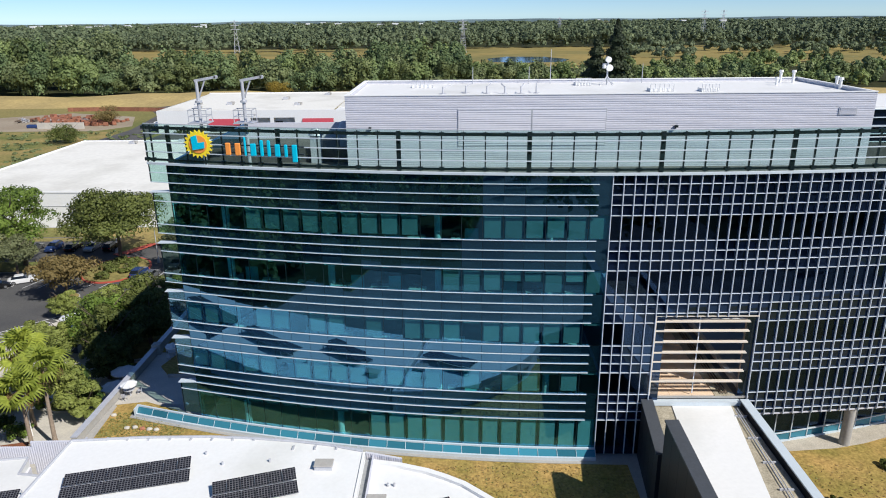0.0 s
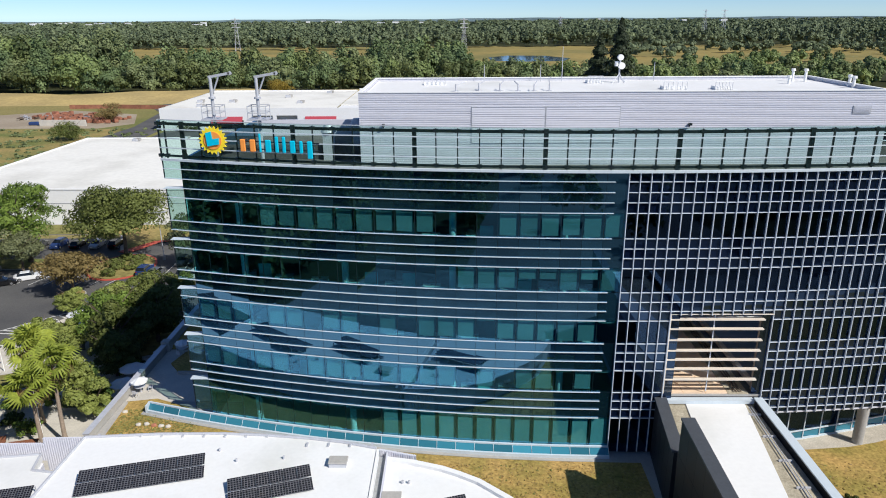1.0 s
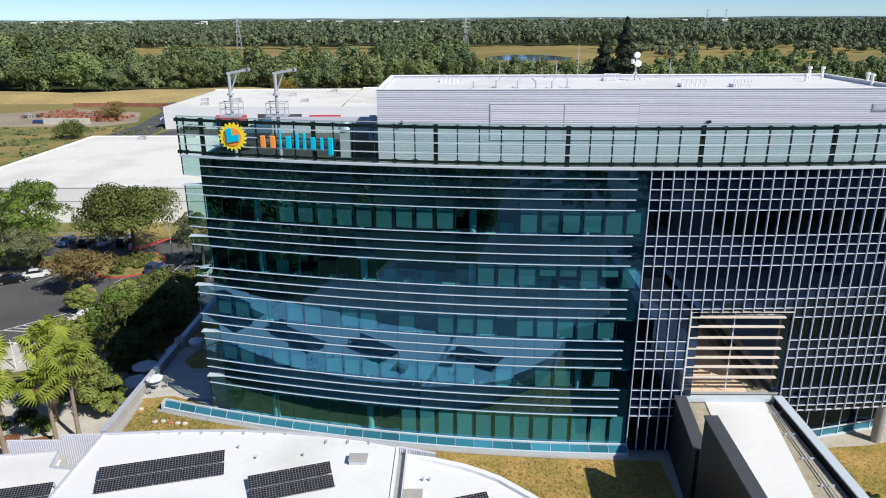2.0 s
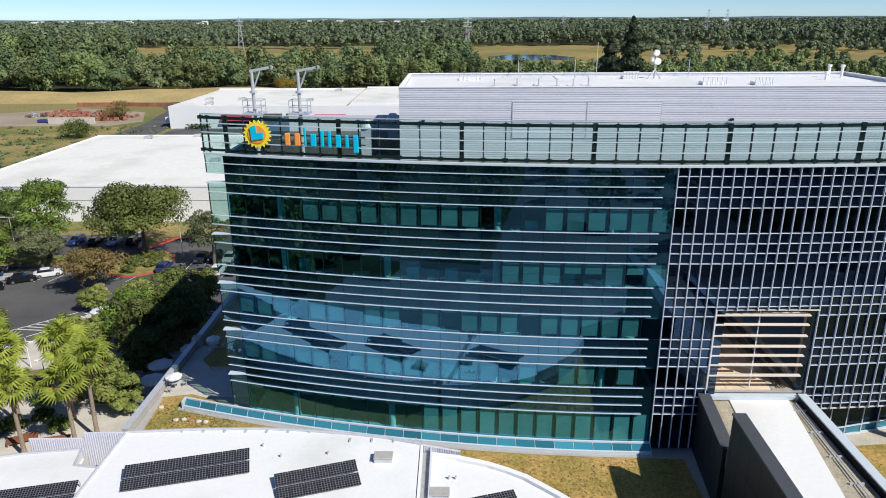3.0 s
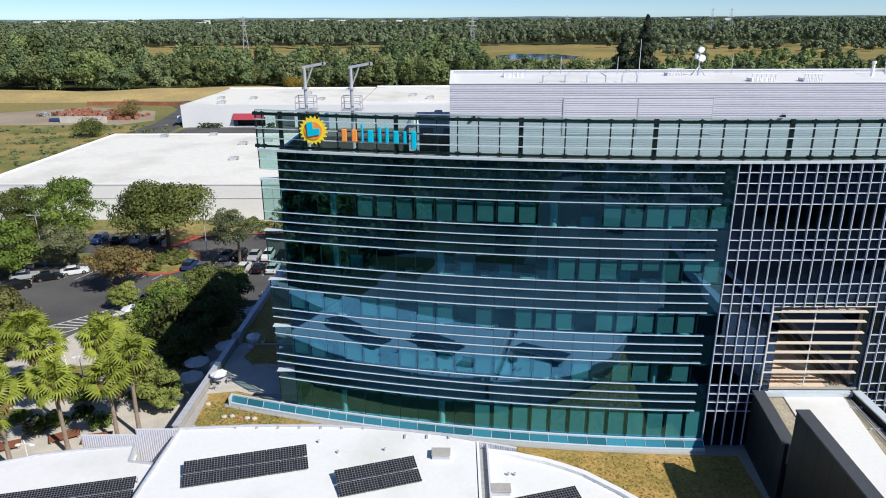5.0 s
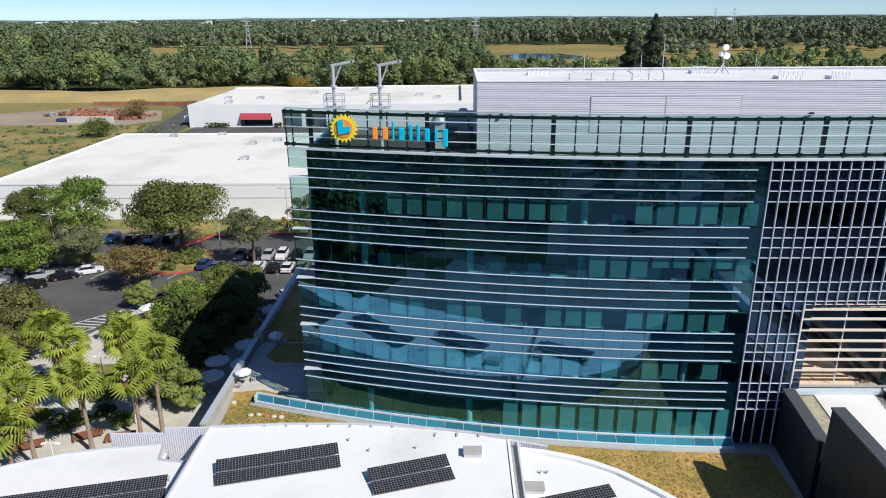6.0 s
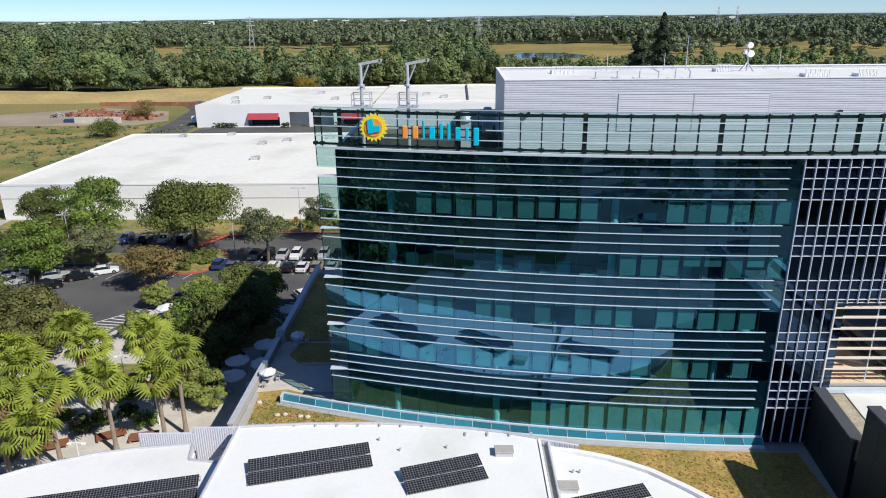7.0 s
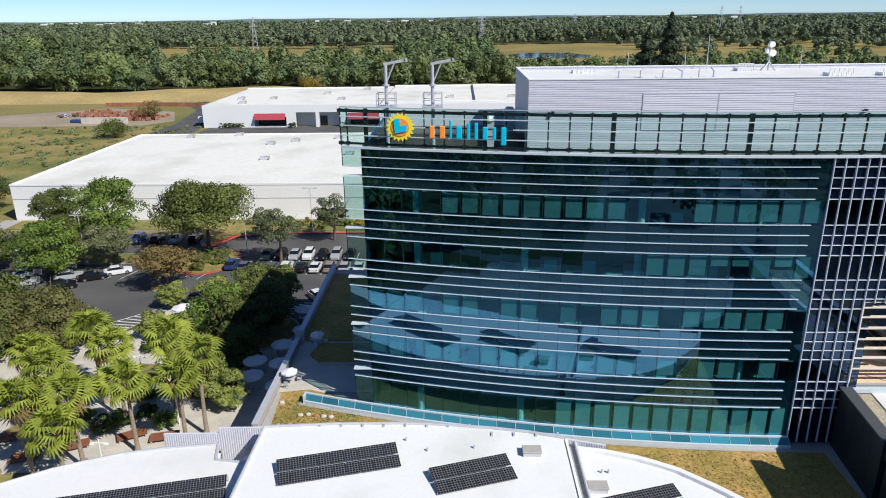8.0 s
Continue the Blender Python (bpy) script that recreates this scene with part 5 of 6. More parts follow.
def plaza_mast(x, y):
    t = thing("plaza_lamp", "white twin-armed plaza lamp", "street lamp", (x, y, 0.07), 0, "plaza lamps")
    part("pole", tube(bmesh.new(), (0, 0, 0), (0, 0, 4.2), 0.07, 0.05, n=8), M["white_wall"], t)
    part("arm", boxes((-0.7, 0.7, -0.05, 0.05, 3.7, 3.8)), M["white_wall"], t)
    for s in (-0.7, 0.7):
        part("lamp_head", boxes((s - 0.22, s + 0.22, -0.15, 0.15, 3.55, 3.72), bevel=0.03), M["white_wall"], t)


for x, y in ((-51.0, 57.0), (-47.0, 66.0), (-55, 75), (-60, 80)):
    plaza_mast(x, y)


def lamp(x, y, h=9.5):
    t = thing("street_lamp", "tall grey car park lamp with twin heads", "street lamp", (x, y, 0.06), rng.uniform(-8, 8), "car park lamps")
    part("base", tube(bmesh.new(), (0, 0, 0), (0, 0, 0.8), 0.3, n=12), M["concrete"], t)
    part("pole", tube(bmesh.new(), (0, 0, 0.8), (0, 0, h), 0.09, 0.06, n=8), M["galv"], t)
    part("arm", boxes((-0.9, 0.9, -0.04, 0.04, h - 0.08, h)), M["galv"], t)
    for s in (-1.1, 1.1):
        part("lamp_head", boxes((s - 0.42, s + 0.42, -0.18, 0.18, h - 0.1, h + 0.06), bevel=0.03), M["galv"], t)


for x, y in ((-84.5, 118), (-56.2, 123.5), (-98, 100), (-46.5, 137.5)):
    lamp(x, y)

# ---- parked cars ----
M["tyre"] = mat("tyre_rubber", (0.02, 0.02, 0.02), 0.9, vary=0.1)
M["car_glass"] = coated_glass("car_glass", (0.012, 0.015, 0.018), 1.5, 0.05)
M["rim"] = mat("alloy_rim", (0.5, 0.5, 0.52), 0.3, 0.8, vary=0.05)
M["red_lens"] = mat("red_lens", (0.4, 0.01, 0.01), 0.2, vary=0.02)
M["lens"] = mat("clear_lens", (0.7, 0.72, 0.75), 0.15, vary=0.02)
CAR_COLOURS = {"white": (0.78, 0.78, 0.78), "black": (0.012, 0.012, 0.014), "silver": (0.42, 0.43, 0.45), "red": (0.30, 0.012, 0.012), "blue": (0.03, 0.06, 0.18), "grey": (0.12, 0.125, 0.13), "tan": (0.34, 0.28, 0.20)}
for k, c in CAR_COLOURS.items():
    M["car_" + k] = mat(k + "_car_paint", c, 0.2, 0.1, vary=0.03, scale=1, fine=4)


def loft(bm, sections):
    """Rings of equal count, joined."""
    rings = [[bm.verts.new(p) for p in s] for s in sections]
    for a, b in zip(rings, rings[1:]):
        for k in range(len(a)):
            bm.faces.new((a[k], a[(k + 1) % len(a)], b[(k + 1) % len(a)], b[k]))
    bm.faces.new(rings[0])
    bm.faces.new(rings[-1])
    bmesh.ops.recalc_face_normals(bm, faces=bm.faces[:])
    return bm


def car(colour, suv):
    h = 0.18 if suv else 0.0
    word = "sport utility car" if suv else "saloon car"
    t = thing("car", f"{colour} {word} parked on the asphalt", "car", (0, 0, -50), 0, "parked cars")

    def ring(y, w, zb, zt):
        return [(-w, y, zb), (-w * 1.0, y, (zb + zt) / 2), (-w * 0.93, y, zt), (w * 0.93, y, zt), (w * 1.0, y, (zb + zt) / 2), (w, y, zb)]

    body = loft(bmesh.new(), [ring(-2.3, 0.72, 0.38, 0.62 + h), ring(-2.15, 0.86, 0.25, 0.78 + h), ring(-1.0, 0.92, 0.22, 0.95 + h), ring(0.9, 0.92, 0.22, 1.0 + h), ring(2.0, 0.88, 0.25, 0.98 + h if not suv else 1.12), ring(2.3, 0.76, 0.4, 0.9 + h)])
    part("body", body, M["car_" + colour], t)
    back = 2.15 if suv else 1.75
    cabin = loft(bmesh.new(), [[(-0.8, -0.95, 0.94 + h), (0.8, -0.95, 0.94 + h), (0.8, back, 0.98 + h), (-0.8, back, 0.98 + h)], [(-0.62, -0.25, 1.42 + h), (0.62, -0.25, 1.42 + h), (0.62, back - 0.55, 1.44 + h), (-0.62, back - 0.55, 1.44 + h)]])
    part("window_glass", cabin, M["car_glass"], t, "dark tinted car glass")
    roof = loft(bmesh.new(), [[(-0.64, -0.28, 1.41 + h), (0.64, -0.28, 1.41 + h), (0.64, back - 0.52, 1.43 + h), (-0.64, back - 0.52, 1.43 + h)], [(-0.56, -0.15, 1.49 + h), (0.56, -0.15, 1.49 + h), (0.56, back - 0.65, 1.5 + h), (-0.56, back - 0.65, 1.5 + h)]])
    part("roof", roof, M["car_" + colour], t)
    for sx in (-1, 1):
        for y in (-1.42, 1.4):
            w = part("wheel", tube(bmesh.new(), (sx * 0.72, y, 0.33), (sx * 0.93, y, 0.33), 0.33, n=16), M["tyre"], t)
            part("rim", tube(bmesh.new(), (sx * 0.931, y, 0.33), (sx * 0.945, y, 0.33), 0.2, n=12), M["rim"], w)
        part("headlight", boxes((sx * 0.45, sx * 0.74, -2.29, -2.2, 0.6 + h, 0.72 + h)), M["lens"], t)
        part("tail_light", boxes((sx * 0.5, sx * 0.76, 2.2, 2.31, 0.7 + h, 0.86 + h)), M["red_lens"], t)
        part("mirror", boxes((sx * 0.9, sx * 1.02, -0.75, -0.62, 0.95 + h, 1.07 + h)), M["car_" + colour], t)
    return t


PROTO = {}
CARS = []
for k, c in enumerate(("grey", "black", "silver", "white", "black", "silver", "black")):
    CARS.append((-51.9 + k * 2.62, 121.6, 0, c, k % 2))
for k, c in enumerate(("grey", "white", "black", "white", "tan", "silver", "white")):
    CARS.append((-49.3 + k * 2.62, 115.0, 180, c, k in (1, 4)))
CARS += [(-56.9, 116.5, 180, "blue", 1), (-54.3, 115.5, 180, "grey", 0)]
CARS += [(-71.3, 116.8, 118, "red", 0), (-76.4, 113.4, 118, "white", 0), (-79.4, 110.6, 118, "black", 0), (-84.0, 111.0, 118, "silver", 0), (-87.0, 114.5, 118, "grey", 0), (-92.0, 112.0, 118, "white", 0), (-90.0, 108.0, 118, "silver", 1), (-82.5, 106.2, 118, "black", 1)]
for k, c in enumerate(("silver", "white", "grey", "blue", "black", "silver", "black")):
    CARS.append((-92.5 + k * 3.9, 131.5, 0 if k % 2 else 180, c, k % 3 == 0))
CARS += [(-38.4, 101.5, 35, "white", 0), (-57.5, 101.5, 100, "grey", 0), (-104, 126, 90, "white", 0), (-100, 112, 118, "silver", 0)]
for x, y, turn, c, suv in CARS:
    if (c, suv) not in PROTO:
        PROTO[c, suv] = car(c, suv)
        PROTO[c, suv].matrix_world = pose(x, y, 0.06, 0, 0, turn)
    else:
        copy_thing(PROTO[c, suv], pose(x, y, 0.06, 0, 0, turn))

# ---- warehouses ----
wh = thing("warehouse", "long low white warehouse with a flat white roof", "building", (0, 0, 0))
part("wall", boxes((-115.5, 30, 147, 214, 0.0, 8.0)), M["white_wall"], wh)
part("roof", boxes((-115.2, 29.7, 147.3, 213.7, 8.0, 8.12)), M["membrane_old"], wh, "weathered white membrane roof")
for x0, x1, y0, y1 in ((-115.6, 30.1, 146.9, 147.3), (-115.6, 30.1, 213.7, 214.1), (-115.6, -115.2, 147.3, 213.7)):
    part("coping", boxes((x0, x1, y0, y1, 8.003, 8.4)), M["white_wall"], wh)
part("wall_stripe", boxes((-115.6, 30.1, 146.93, 146.99, 5.0, 5.12)), M["galv"], wh)
def roof_unit(x, y, z, s=1.0):
    t = thing("roof_unit", "small grey rooftop ventilator", "ventilator", (x, y, z), rng.uniform(-10, 10), "rooftop ventilators")
    part("case", boxes((-0.9 * s, 0.9 * s, -0.7 * s, 0.7 * s, 0, 0.8 * s), bevel=0.05), M["galv"], t)
    part("hood", boxes((0.2 * s, 1.5 * s, -0.5 * s, 0.5 * s, 0.25 * s, 0.95 * s)), M["concrete"], t)


for x, y in ((-66, 174), (-70, 196), (-64, 201), (-98, 209), (-52, 205), (-45, 180), (-84, 212)):
    roof_unit(x, y, 8.12)

wh2 = thing("warehouse", "white industrial building with red awnings", "building", (0, 0, 0))
for x0, x1, z0, z1 in ((-120, -99, 0, 9), (-99, -86, 4.2, 9), (-99, -86, 0, 0.4), (-86, -82, 0, 9), (-74, -72.5, 0, 6), (-64, -61, 0, 9), (-82, -64, 6, 9), (-61, -48, 4.2, 9), (-48, 30, 0, 9)):
    part("wall", boxes((x0, x1, 280, 280.4, z0, z1)), M["white_wall"], wh2)
part("wall", boxes((-120, -119.6, 280.4, 345, 0, 9)), M["white_wall"], wh2)
part("wall", boxes((29.6, 30, 280.4, 345, 0, 9)), M["white_wall"], wh2)
part("recess_wall", boxes((-119, 29, 284.5, 284.8, 0, 8.4)), M["white_wall"], wh2)
part("doorway", boxes((-73, -70, 284.3, 284.48, 0, 4.0)), M["interior"], wh2)
for x0, x1 in ((-98.5, -86.5), (-60.5, -48.5)):
    part("shopfront", boxes((x0, x1, 284.2, 284.48, 0.4, 4.4)), M["car_glass"], wh2)
    bm = bmesh.new()
    box(bm, x0 - 0.3, x1 + 0.3, -2.9, 0, -0.06, 0.06, m=pose(0, 280, 5.6, 55))
    part("awning", bm, M["awning"], wh2, "red fabric awning")
for x0, x1, y0, y1, z in ((-120.2, -48, 280, 345, 9.0), (-48, 30.2, 290, 352, 9.0)):
    part("roof", boxes((x0 + 0.3, x1 - 0.3, y0 + 0.45, y1 - 0.3, z - 0.3, z)), M["membrane_old"], wh2, "weathered white membrane roof")
    part("coping", boxes((x0, x1, y1 - 0.3, y1, z, z + 0.5)), M["white_wall"], wh2)
part("roof", boxes((-47.7, 29.9, 280.5, 290.4, 8.4, 8.7)), M["membrane"], wh2)
part("roof_ridge", boxes((-10, -9.2, 291, 351, 9.0, 9.5)), M["cap"], wh2)
for x, y in ((-96, 300), (-105, 285), (-76, 318), (-60, 335), (-28, 310), (6, 300), (12, 312), (-110, 300), (-20, 300), (-66, 296)):
    roof_unit(x, y, 9.0, 1.3)
for x, w in ((-112, 9), (-84, 3), (-62.5, 3.5)):
    for k in range(int(w / 1.2)):
        tree(x + k * 1.3, 278.4, 2.6, 1.4, "leaf_dark", "clipped hedge against the white wall", 400 + int(x) % 50 + k, 0.0, 0.3, group="wall hedges")
t = thing("box_trailer", "small white site trailer", "trailer", (-122.5, 290, 0.08))
part("body", boxes((-3, 3, -1.2, 1.2, 0.6, 3.2), bevel=0.06), M["white_wall"], t)
for s in (-1.6, 1.6):
    part("wheel", tube(bmesh.new(), (s, -1.25, 0.4), (s, -0.95, 0.4), 0.4, n=14), M["tyre"], t)

# ---- storage yard: pallets of red brick, timber, a blue tarp ----
for k in range(120):
    a = k / 120
    x, y = -192 + 42 * a + rng.uniform(-3, 3), 322 - 14 * a + rng.uniform(-10, 10)
    t = thing("brick_stack", "stack of red brick on a pallet", "bricks", (x, y, 0.06), rng.uniform(0, 90), "brick stacks")
    h = rng.uniform(0.6, 2.0)
    part("pallet", boxes((-0.9, 0.9, -0.7, 0.7, 0, 0.15)), M["bark"], t)
    for c in range(3):
        part("course", boxes((-0.85 + 0.02 * c, 0.85, -0.65, 0.65 - 0.02 * c, 0.15 + h * c / 3, 0.13 + h * (c + 1) / 3)), M["brickred"], t)
for k in range(14):
    t = thing("scrap_heap", "dark heap of salvaged timber and pipe", "scrap", (-200 + k * 2.6, 316 + rng.uniform(-6, 6), 0.06), rng.uniform(0, 180), "scrap heaps")
    for q in range(6):
        bm = bmesh.new()
        box(bm, -1.6, 1.6, -0.15, 0.15, 0, 0.25, m=pose(rng.uniform(-0.5, 0.5), rng.uniform(-0.8, 0.8), 0.2 * q, 0, rng.uniform(-5, 5) if q else 0, rng.uniform(0, 180)))
        part("timber", bm, M["bark"] if k % 2 else M["galv"], t)
t = thing("wall_block", "long pale block wall in the yard", "wall", (-167, 294, 0.06))
part("panel", boxes((-11, 9, -0.4, 0.4, 0, 2.6)), M["paving"], t)
t = thing("tarpaulin", "blue tarpaulin over stored goods", "tarpaulin", (-182, 297, 0.06))
part("cover", boxes((-2.2, 2.2, -1.3, 1.3, 0, 1.4), bevel=0.35), M["car_blue"], t)
t = thing("yard_fence", "red board fence round the yard", "fence", (0, 0, 0))
fence_pts = [(-128, 346), (-172, 353), (-196, 352)]
for (ax, ay), (bx, by) in zip(fence_pts, fence_pts[1:]):
    n = int(math.hypot(bx - ax, by - ay) / 2.5)
    for k in range(n):
        p, q = k / n, (k + 1) / n
        part("board", quad_slab((ax + (bx - ax) * p, ay + (by - ay) * p), (ax + (bx - ax) * q - 0.05, ay + (by - ay) * q), (ax + (bx - ax) * q - 0.05, ay + (by - ay) * q + 0.15), (ax + (bx - ax) * p, ay + (by - ay) * p + 0.15), 0, 2.0), M["brickred"], t)

# ---- woods ----
def woods(name, label, places, quads, clumps, leaf_size, material, seed, hmin, hmax, rmin, rmax):
    """One sheet of woodland: every tree its own heap of leaf clumps with uneven top."""
    rs = np.random.RandomState(seed)
    protos = []
    for k in range(8):
        few = max(5, clumps // 2)
        c, n = crown_points(rs, few, quads // few, 1.0, 1.0, 0.04, (0.28, 0.5))
        protos.append((c, n))
    out = []
    for k, (x, y) in enumerate(places):
        c, n = protos[rs.randint(8)]
        h, r = rs.uniform(hmin, hmax), rs.uniform(rmin, rmax)
        a = rs.uniform(0, math.tau)
        rot = np.array([[math.cos(a), -math.sin(a), 0], [math.sin(a), math.cos(a), 0], [0, 0, 1]])
        pts = (c @ rot.T) * np.array([r, r, h]) + np.array([x, y, 0])
        out.append(leaf_quads(pts, n @ rot.T, leaf_size * rs.uniform(0.85, 1.2), rs, 0.85, 0.22))
    return tagged(new(name, quad_mesh(name, np.concatenate(out), material)), label, "trees", kind="stuff")


def scatter(rs, n, x0, x1, y0, y1):
    return np.stack([rs.uniform(x0, x1, n), rs.uniform(y0, y1, n)], 1)


M["wood_olive"] = leaf_mat("olive_woodland_leaves", (0.075, 0.105, 0.045), (0.29, 0.335, 0.15), island=0.16, through_light=0.2)
M["wood_dark"] = leaf_mat("deep_woodland_leaves", (0.045, 0.07, 0.026), (0.23, 0.27, 0.10), island=0.16, through_light=0.2)
M["wood_light"] = leaf_mat("light_woodland_leaves", (0.09, 0.14, 0.045), (0.33, 0.40, 0.15), island=0.16, through_light=0.25)
KINDS = ("wood_belt", "wood_olive", "wood_dark", "wood_light")


def mixed(label, places, quads, clumps, size, seed, hmin, hmax, rmin, rmax, weights=(0.4, 0.25, 0.2, 0.15)):
    pick = np.random.RandomState(seed).choice(4, len(places), p=weights)
    for k, kind in enumerate(KINDS):
        some = [p for p, q in zip(places, pick) if q == k]
        if some:
            woods("river_woodland", label, some, quads, clumps, size, M[kind], seed + 50 * k, hmin, hmax, rmin, rmax)


rs = np.random.RandomState(5)
xs = np.arange(-480, -225, 10.5)
mixed("dense green cottonwood woodland along the river", np.stack([xs, 428 + rs.uniform(-6, 6, len(xs))], 1), 2900, 36, 0.62, 21, 15, 28, 7, 12)
mixed("dense green cottonwood woodland along the river", scatter(rs, 75, -480, -235, 450, 540), 1700, 30, 0.75, 32, 22, 32, 8, 13)
xs = np.arange(-228, 60, 9.0)
mixed("dense green woodland behind the warehouses", np.stack([xs, 428 + rs.uniform(-5, 6, len(xs))], 1), 2400, 32, 0.6, 29, 10, 19, 6, 10)
mixed("dense green woodland behind the warehouses", scatter(rs, 76, -238, 10, 448, 530), 1400, 26, 0.75, 33, 14, 23, 7, 11)
mixed("taller clump of woodland trees", scatter(rs, 26, -62, 5, 470, 560), 1000, 26, 0.85, 31, 20, 25, 6, 9)
mixed("dense green woodland behind the offices", np.concatenate([scatter(rs, 60, -10, 130, 430, 520), scatter(rs, 120, 110, 480, 410, 530)]), 950, 24, 0.7, 22, 9, 14, 5, 9, (0.2, 0.25, 0.1, 0.45))
mixed("scattered round trees on the meadow edge", scatter(rs, 60, 150, 640, 540, 680), 700, 18, 0.85, 23, 8, 12, 6, 9, (0.25, 0.25, 0.1, 0.4))
mixed("woodland on the near river bank", scatter(rs, 130, -640, -310, 530, 640), 420, 14, 1.2, 24, 19, 26, 8, 11)
woods("field_scrub", "low green scrub scattered over the field", scatter(rs, 520, -330, -122, 205, 284), 50, 10, 0.3, M["wood_olive"], 36, 0.3, 0.9, 0.7, 1.8)
second = np.concatenate([np.stack([np.arange(-900, 950, 13.0), 1000 + 40 * np.sin(np.arange(-900, 950, 13.0) / 130) + rs.uniform(-12, 12, len(np.arange(-900, 950, 13.0)))], 1), scatter(rs, 700, -950, 1000, 1010, 1350)])
woods("far_bank_woodland", "dense woodland on the far bank", second, 300, 12, 1.5, M["wood_far"], 25, 14, 25, 7, 13)
woods("mid_woodland", "patchy trees over the meadow", scatter(rs, 110, 190, 900, 760, 960), 300, 12, 1.35, M["wood_far"], 26, 8, 13, 7, 11)
far = np.concatenate([scatter(rs, 1300, -1600, 1600, 1350, 2400), scatter(rs, 1700, -3000, 3000, 2300, 4300)])
woods("distant_woodland", "distant tree-covered plain to the horizon", far, 54, 6, 4.6, M["wood_far"], 27, 9, 17, 12, 26)
# unseen trees, dark ground and asphalt added behind the viewpoint for the glass to mirror
woods("street_trees", "street trees beyond the pavilion", np.array([p for p in scatter(rs, 190, -140, 140, -150, -12) if not -14 < p[0] < 62]), 500, 14, 0.5, M["leaf_oak"], 28, 8, 13, 4, 6)
# added sheet, dark in its own colour to deepen the reflection
sheet("street_verge", [(-400, -300), (400, -300), (400, -12.2), (-400, -12.2)], 0.05, M["shade_dark_floor"], "unseen street verge coloured dark for the mirroring glass")
woods("street_trees", "street trees beyond the pavilion", np.concatenate([scatter(rs, 110, -150, -50, -10, 26), scatter(rs, 60, 95, 160, -10, 60), scatter(rs, 22, -8, 58, -150, -20)]), 500, 14, 0.5, M["leaf_oak"], 38, 8, 13, 4, 6)
# second added dark sheet, covers the dry grass in the reflection
sheet("side_verge", [(-400, -8), (-34.4, -8), (-34.4, 29.8), (-400, 29.8)], 0.05, M["shade_dark_floor"], "unseen side ground coloured dark for the mirroring glass")
sheet("front_lot", [(-12, -300), (60, -300), (60, -12.2), (-12, -12.2)], 0.08, M["asphalt"], "grey asphalt lot between trees", "road")
sheet("street", [(-160, -12), (160, -12), (160, -8.2), (-160, -8.2)], 0.06, M["asphalt"], "asphalt street in front of the offices", "road")
sheet("front_court", [(-34, -8), (90, -8), (90, 19.9), (-34, 19.9)], 0.07, M["ballast"], "grey front court", "pavement")

rs = np.random.RandomState(17)
for label, area, n, kind in (("straw-coloured tufts on the roof meadow", (-5, 15, 36, 50.3), 2600, "leaf_straw"), ("straw-coloured tufts on the roof meadow", (26, 60, 30, 50.6), 3600, "leaf_straw"), ("green tufts on the roof meadow", (-33, -25, 51.8, 58.6), 1900, "leaf_tuft"), ("green tufts on the roof meadow", (26, 60, 30, 50.6), 500, "leaf_tuft"), ("green tufts on the roof meadow", (-5, 9, 42, 50.3), 250, "leaf_tuft")):
    pts = scatter(rs, n, *area)
    pts = np.concatenate([pts, np.full((n, 1), 7.615) + rs.uniform(0, 0.03, (n, 1))], 1)
    nn = np.tile(np.array([[0.0, 0.0, 1.0]]), (n, 1))
    if kind not in M:
        M[kind] = leaf_mat(kind, *(((0.22, 0.14, 0.05), (0.46, 0.33, 0.13)) if kind == "leaf_straw" else ((0.14, 0.155, 0.045), (0.30, 0.29, 0.09))))
    tagged(new("meadow_tufts", quad_mesh("meadow_tufts", leaf_quads(pts, nn + rs.normal(0, 0.25, (n, 3)), 0.10, rs), M[kind])), label, "grass", kind="stuff")

# low backdrop strip that closes the plain at the horizon; blue-green is painted haze
bm = bmesh.new()
rise = []
for k in range(121):
    a = radians(20 + 140 * k / 120)
    h = 19.0 + 2.5 * math.sin(k * 0.37) + 1.5 * math.sin(k * 1.3)
    rise.append([bm.verts.new((4870 * math.cos(a), 4870 * math.sin(a), -1.0)), bm.verts.new((4900 * math.cos(a), 4900 * math.sin(a), h))])
for p, q in zip(rise, rise[1:]):
    bm.faces.new((p[0], q[0], q[1], p[1]))
M["far_haze"] = mat("haze_painted_backdrop", (0.13, 0.18, 0.20), 0.95, vary=0.2, scale=0.004, fine=0.03, spec=0.0)
tagged(link("backdrop", bm, M["far_haze"]), "low backdrop strip along the horizon, haze in its colour", "hills", kind="structure")

# far white sheds among the trees
rs2 = random.Random(8)
for k in range(34):
    x, y = rs2.uniform(-2600, 2600), rs2.uniform(2900, 4300)
    if k < 9:
        x, y = rs2.uniform(-2300, -1400), rs2.uniform(3300, 3700)
    w = rs2.uniform(12, 40)
    t = thing("distant_shed", "distant flat white shed among trees", "building", (x, y, 0), 0, "distant sheds")
    part("wall", boxes((-w / 2, w / 2, -15, 15, 0, rs2.uniform(13, 18))), M["white_wall"], t)

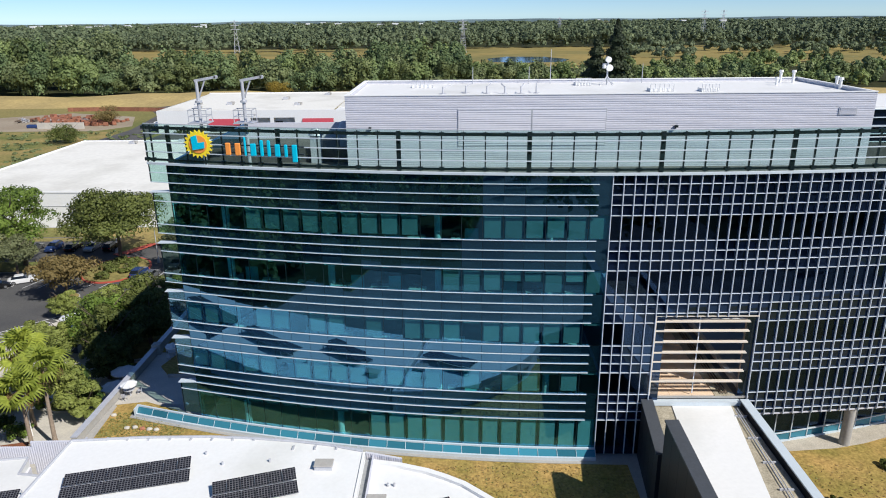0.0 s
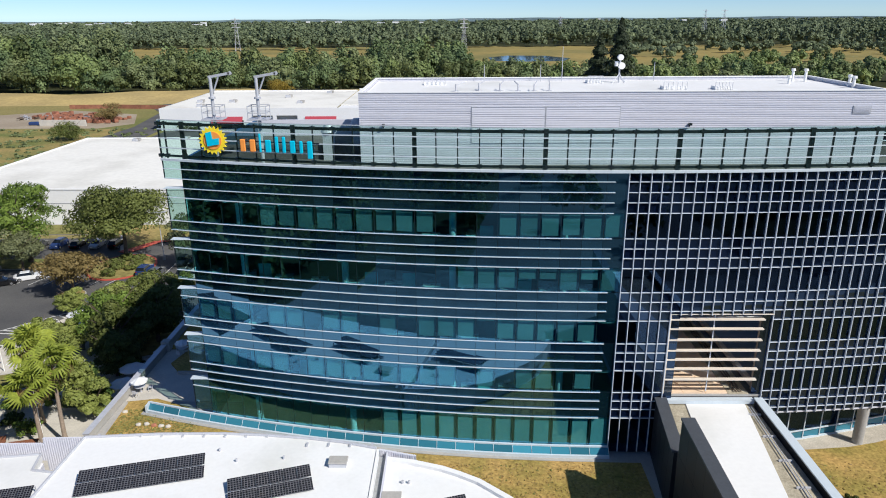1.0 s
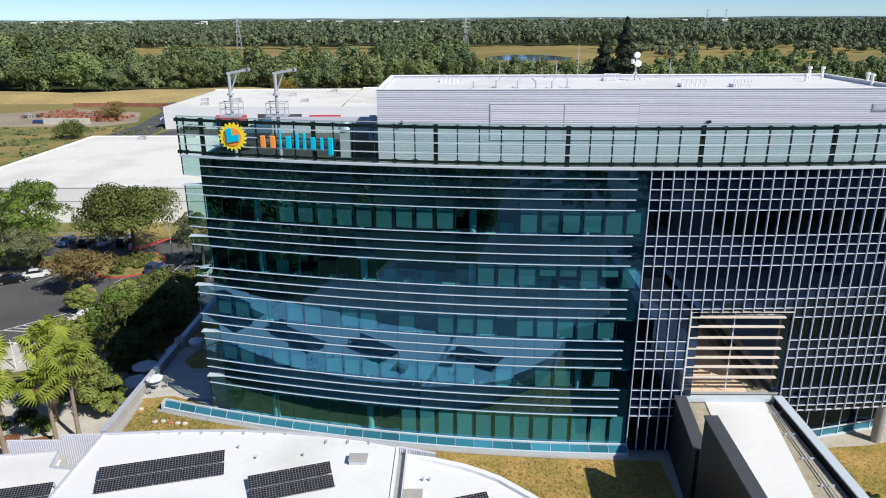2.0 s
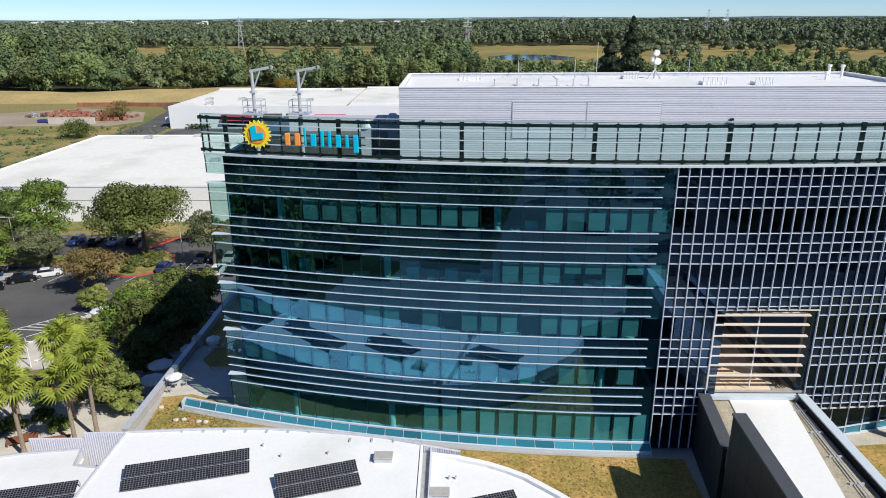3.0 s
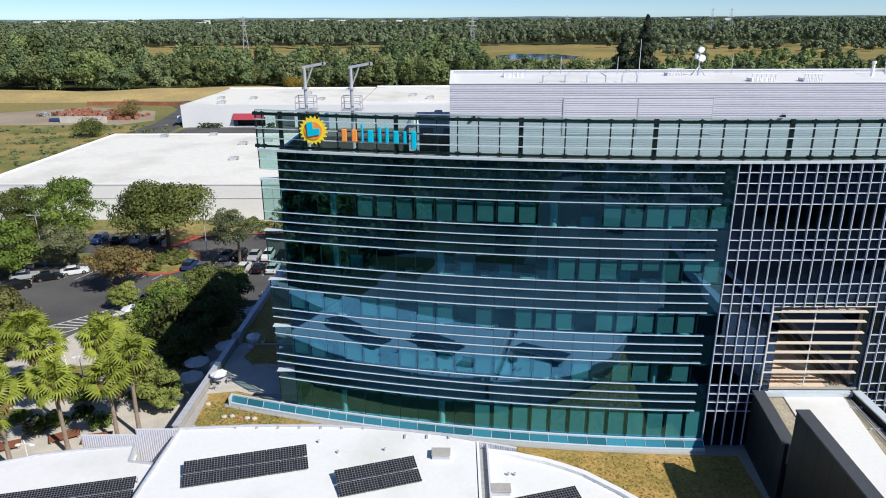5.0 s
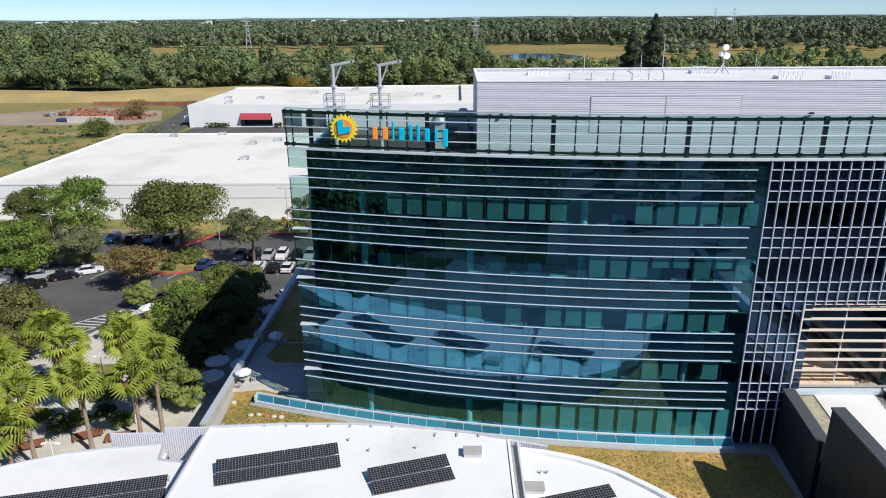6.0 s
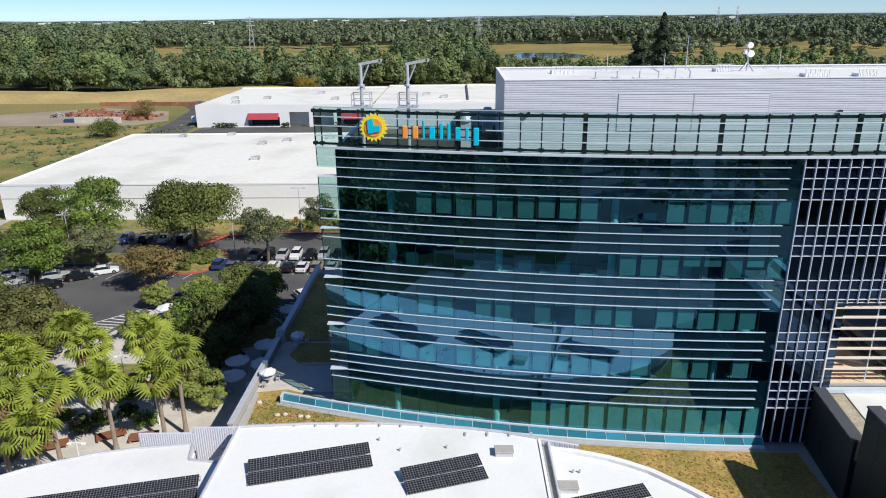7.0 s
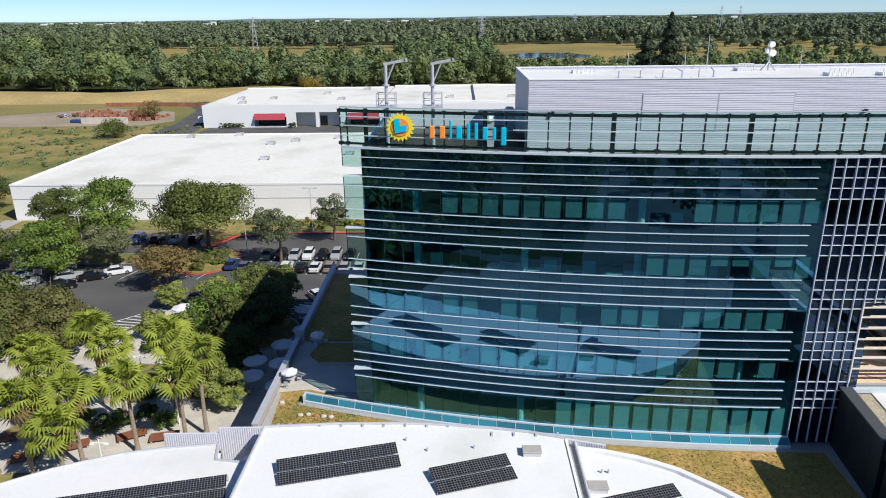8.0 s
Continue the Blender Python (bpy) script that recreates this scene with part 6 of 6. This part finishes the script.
# conifers
def conifer(x, y, h, r, seed):
    rs = np.random.RandomState(seed)
    t = thing("conifer", "tall dark pointed conifer", "tree", (x, y, 0), 0, "tall conifers")
    part("trunk", tube(bmesh.new(), (0, 0, 0), (0, 0, h * 0.97), 0.6, 0.06, n=8), M["bark"], t)
    n = 11000
    zz = rs.rand(n) ** 1.25
    rad = r * (1 - zz) ** 0.85 * (0.7 + 0.3 * np.sin(zz * 60 + rs.rand(n) * 2)) * rs.uniform(0.55, 1.1, n) + 0.15
    a = rs.uniform(0, math.tau, n)
    c = np.stack([rad * np.cos(a), rad * np.sin(a), h * (0.06 + 0.94 * zz) - rad * 0.18], 1)
    nn = np.stack([np.cos(a), np.sin(a), np.full(n, 0.35)], 1)
    ob = new("crown", quad_mesh("crown", leaf_quads(c, nn, 0.55, rs), M["needle"]))
    ob.parent = t


conifer(57.5, 252, 42.5, 12.5, 1)
conifer(53.0, 264, 37, 12.5, 2)

# lattice pylons far off
def pylon(x, y, h):
    t = thing("pylon", "grey steel lattice pylon", "pylon", (x, y, 0), 20, "power pylons")
    bm = bmesh.new()
    for sx in (-1, 1):
        for sy in (-1, 1):
            tube(bm, (sx * h * 0.08, sy * h * 0.08, 0), (sx * 0.5, sy * 0.5, h), 0.22, 0.14, n=4)
    for k in range(6):
        z0, z1 = h * k / 6, h * (k + 1) / 6
        w0, w1 = h * 0.08 * (1 - k / 6) + 0.5, h * 0.08 * (1 - (k + 1) / 6) + 0.5
        for s in (-1, 1):
            tube(bm, (-w0, s * w0, z0), (w1, s * w1, z1), 0.1, n=4)
            tube(bm, (w0, s * w0, z0), (-w1, s * w1, z1), 0.1, n=4)
    part("lattice", bm, M["galv"], t)
    for z in (0.72, 0.84, 0.95):
        part("crossarm", boxes((-h * 0.13, h * 0.13, -0.3, 0.3, h * z - 0.3, h * z + 0.3)), M["galv"], t)


for x, y, h in ((-285, 940, 42), (12, 900, 40), (430, 1250, 50), (462, 1250, 50), (190, 1300, 40)):
    pylon(x, y, h)
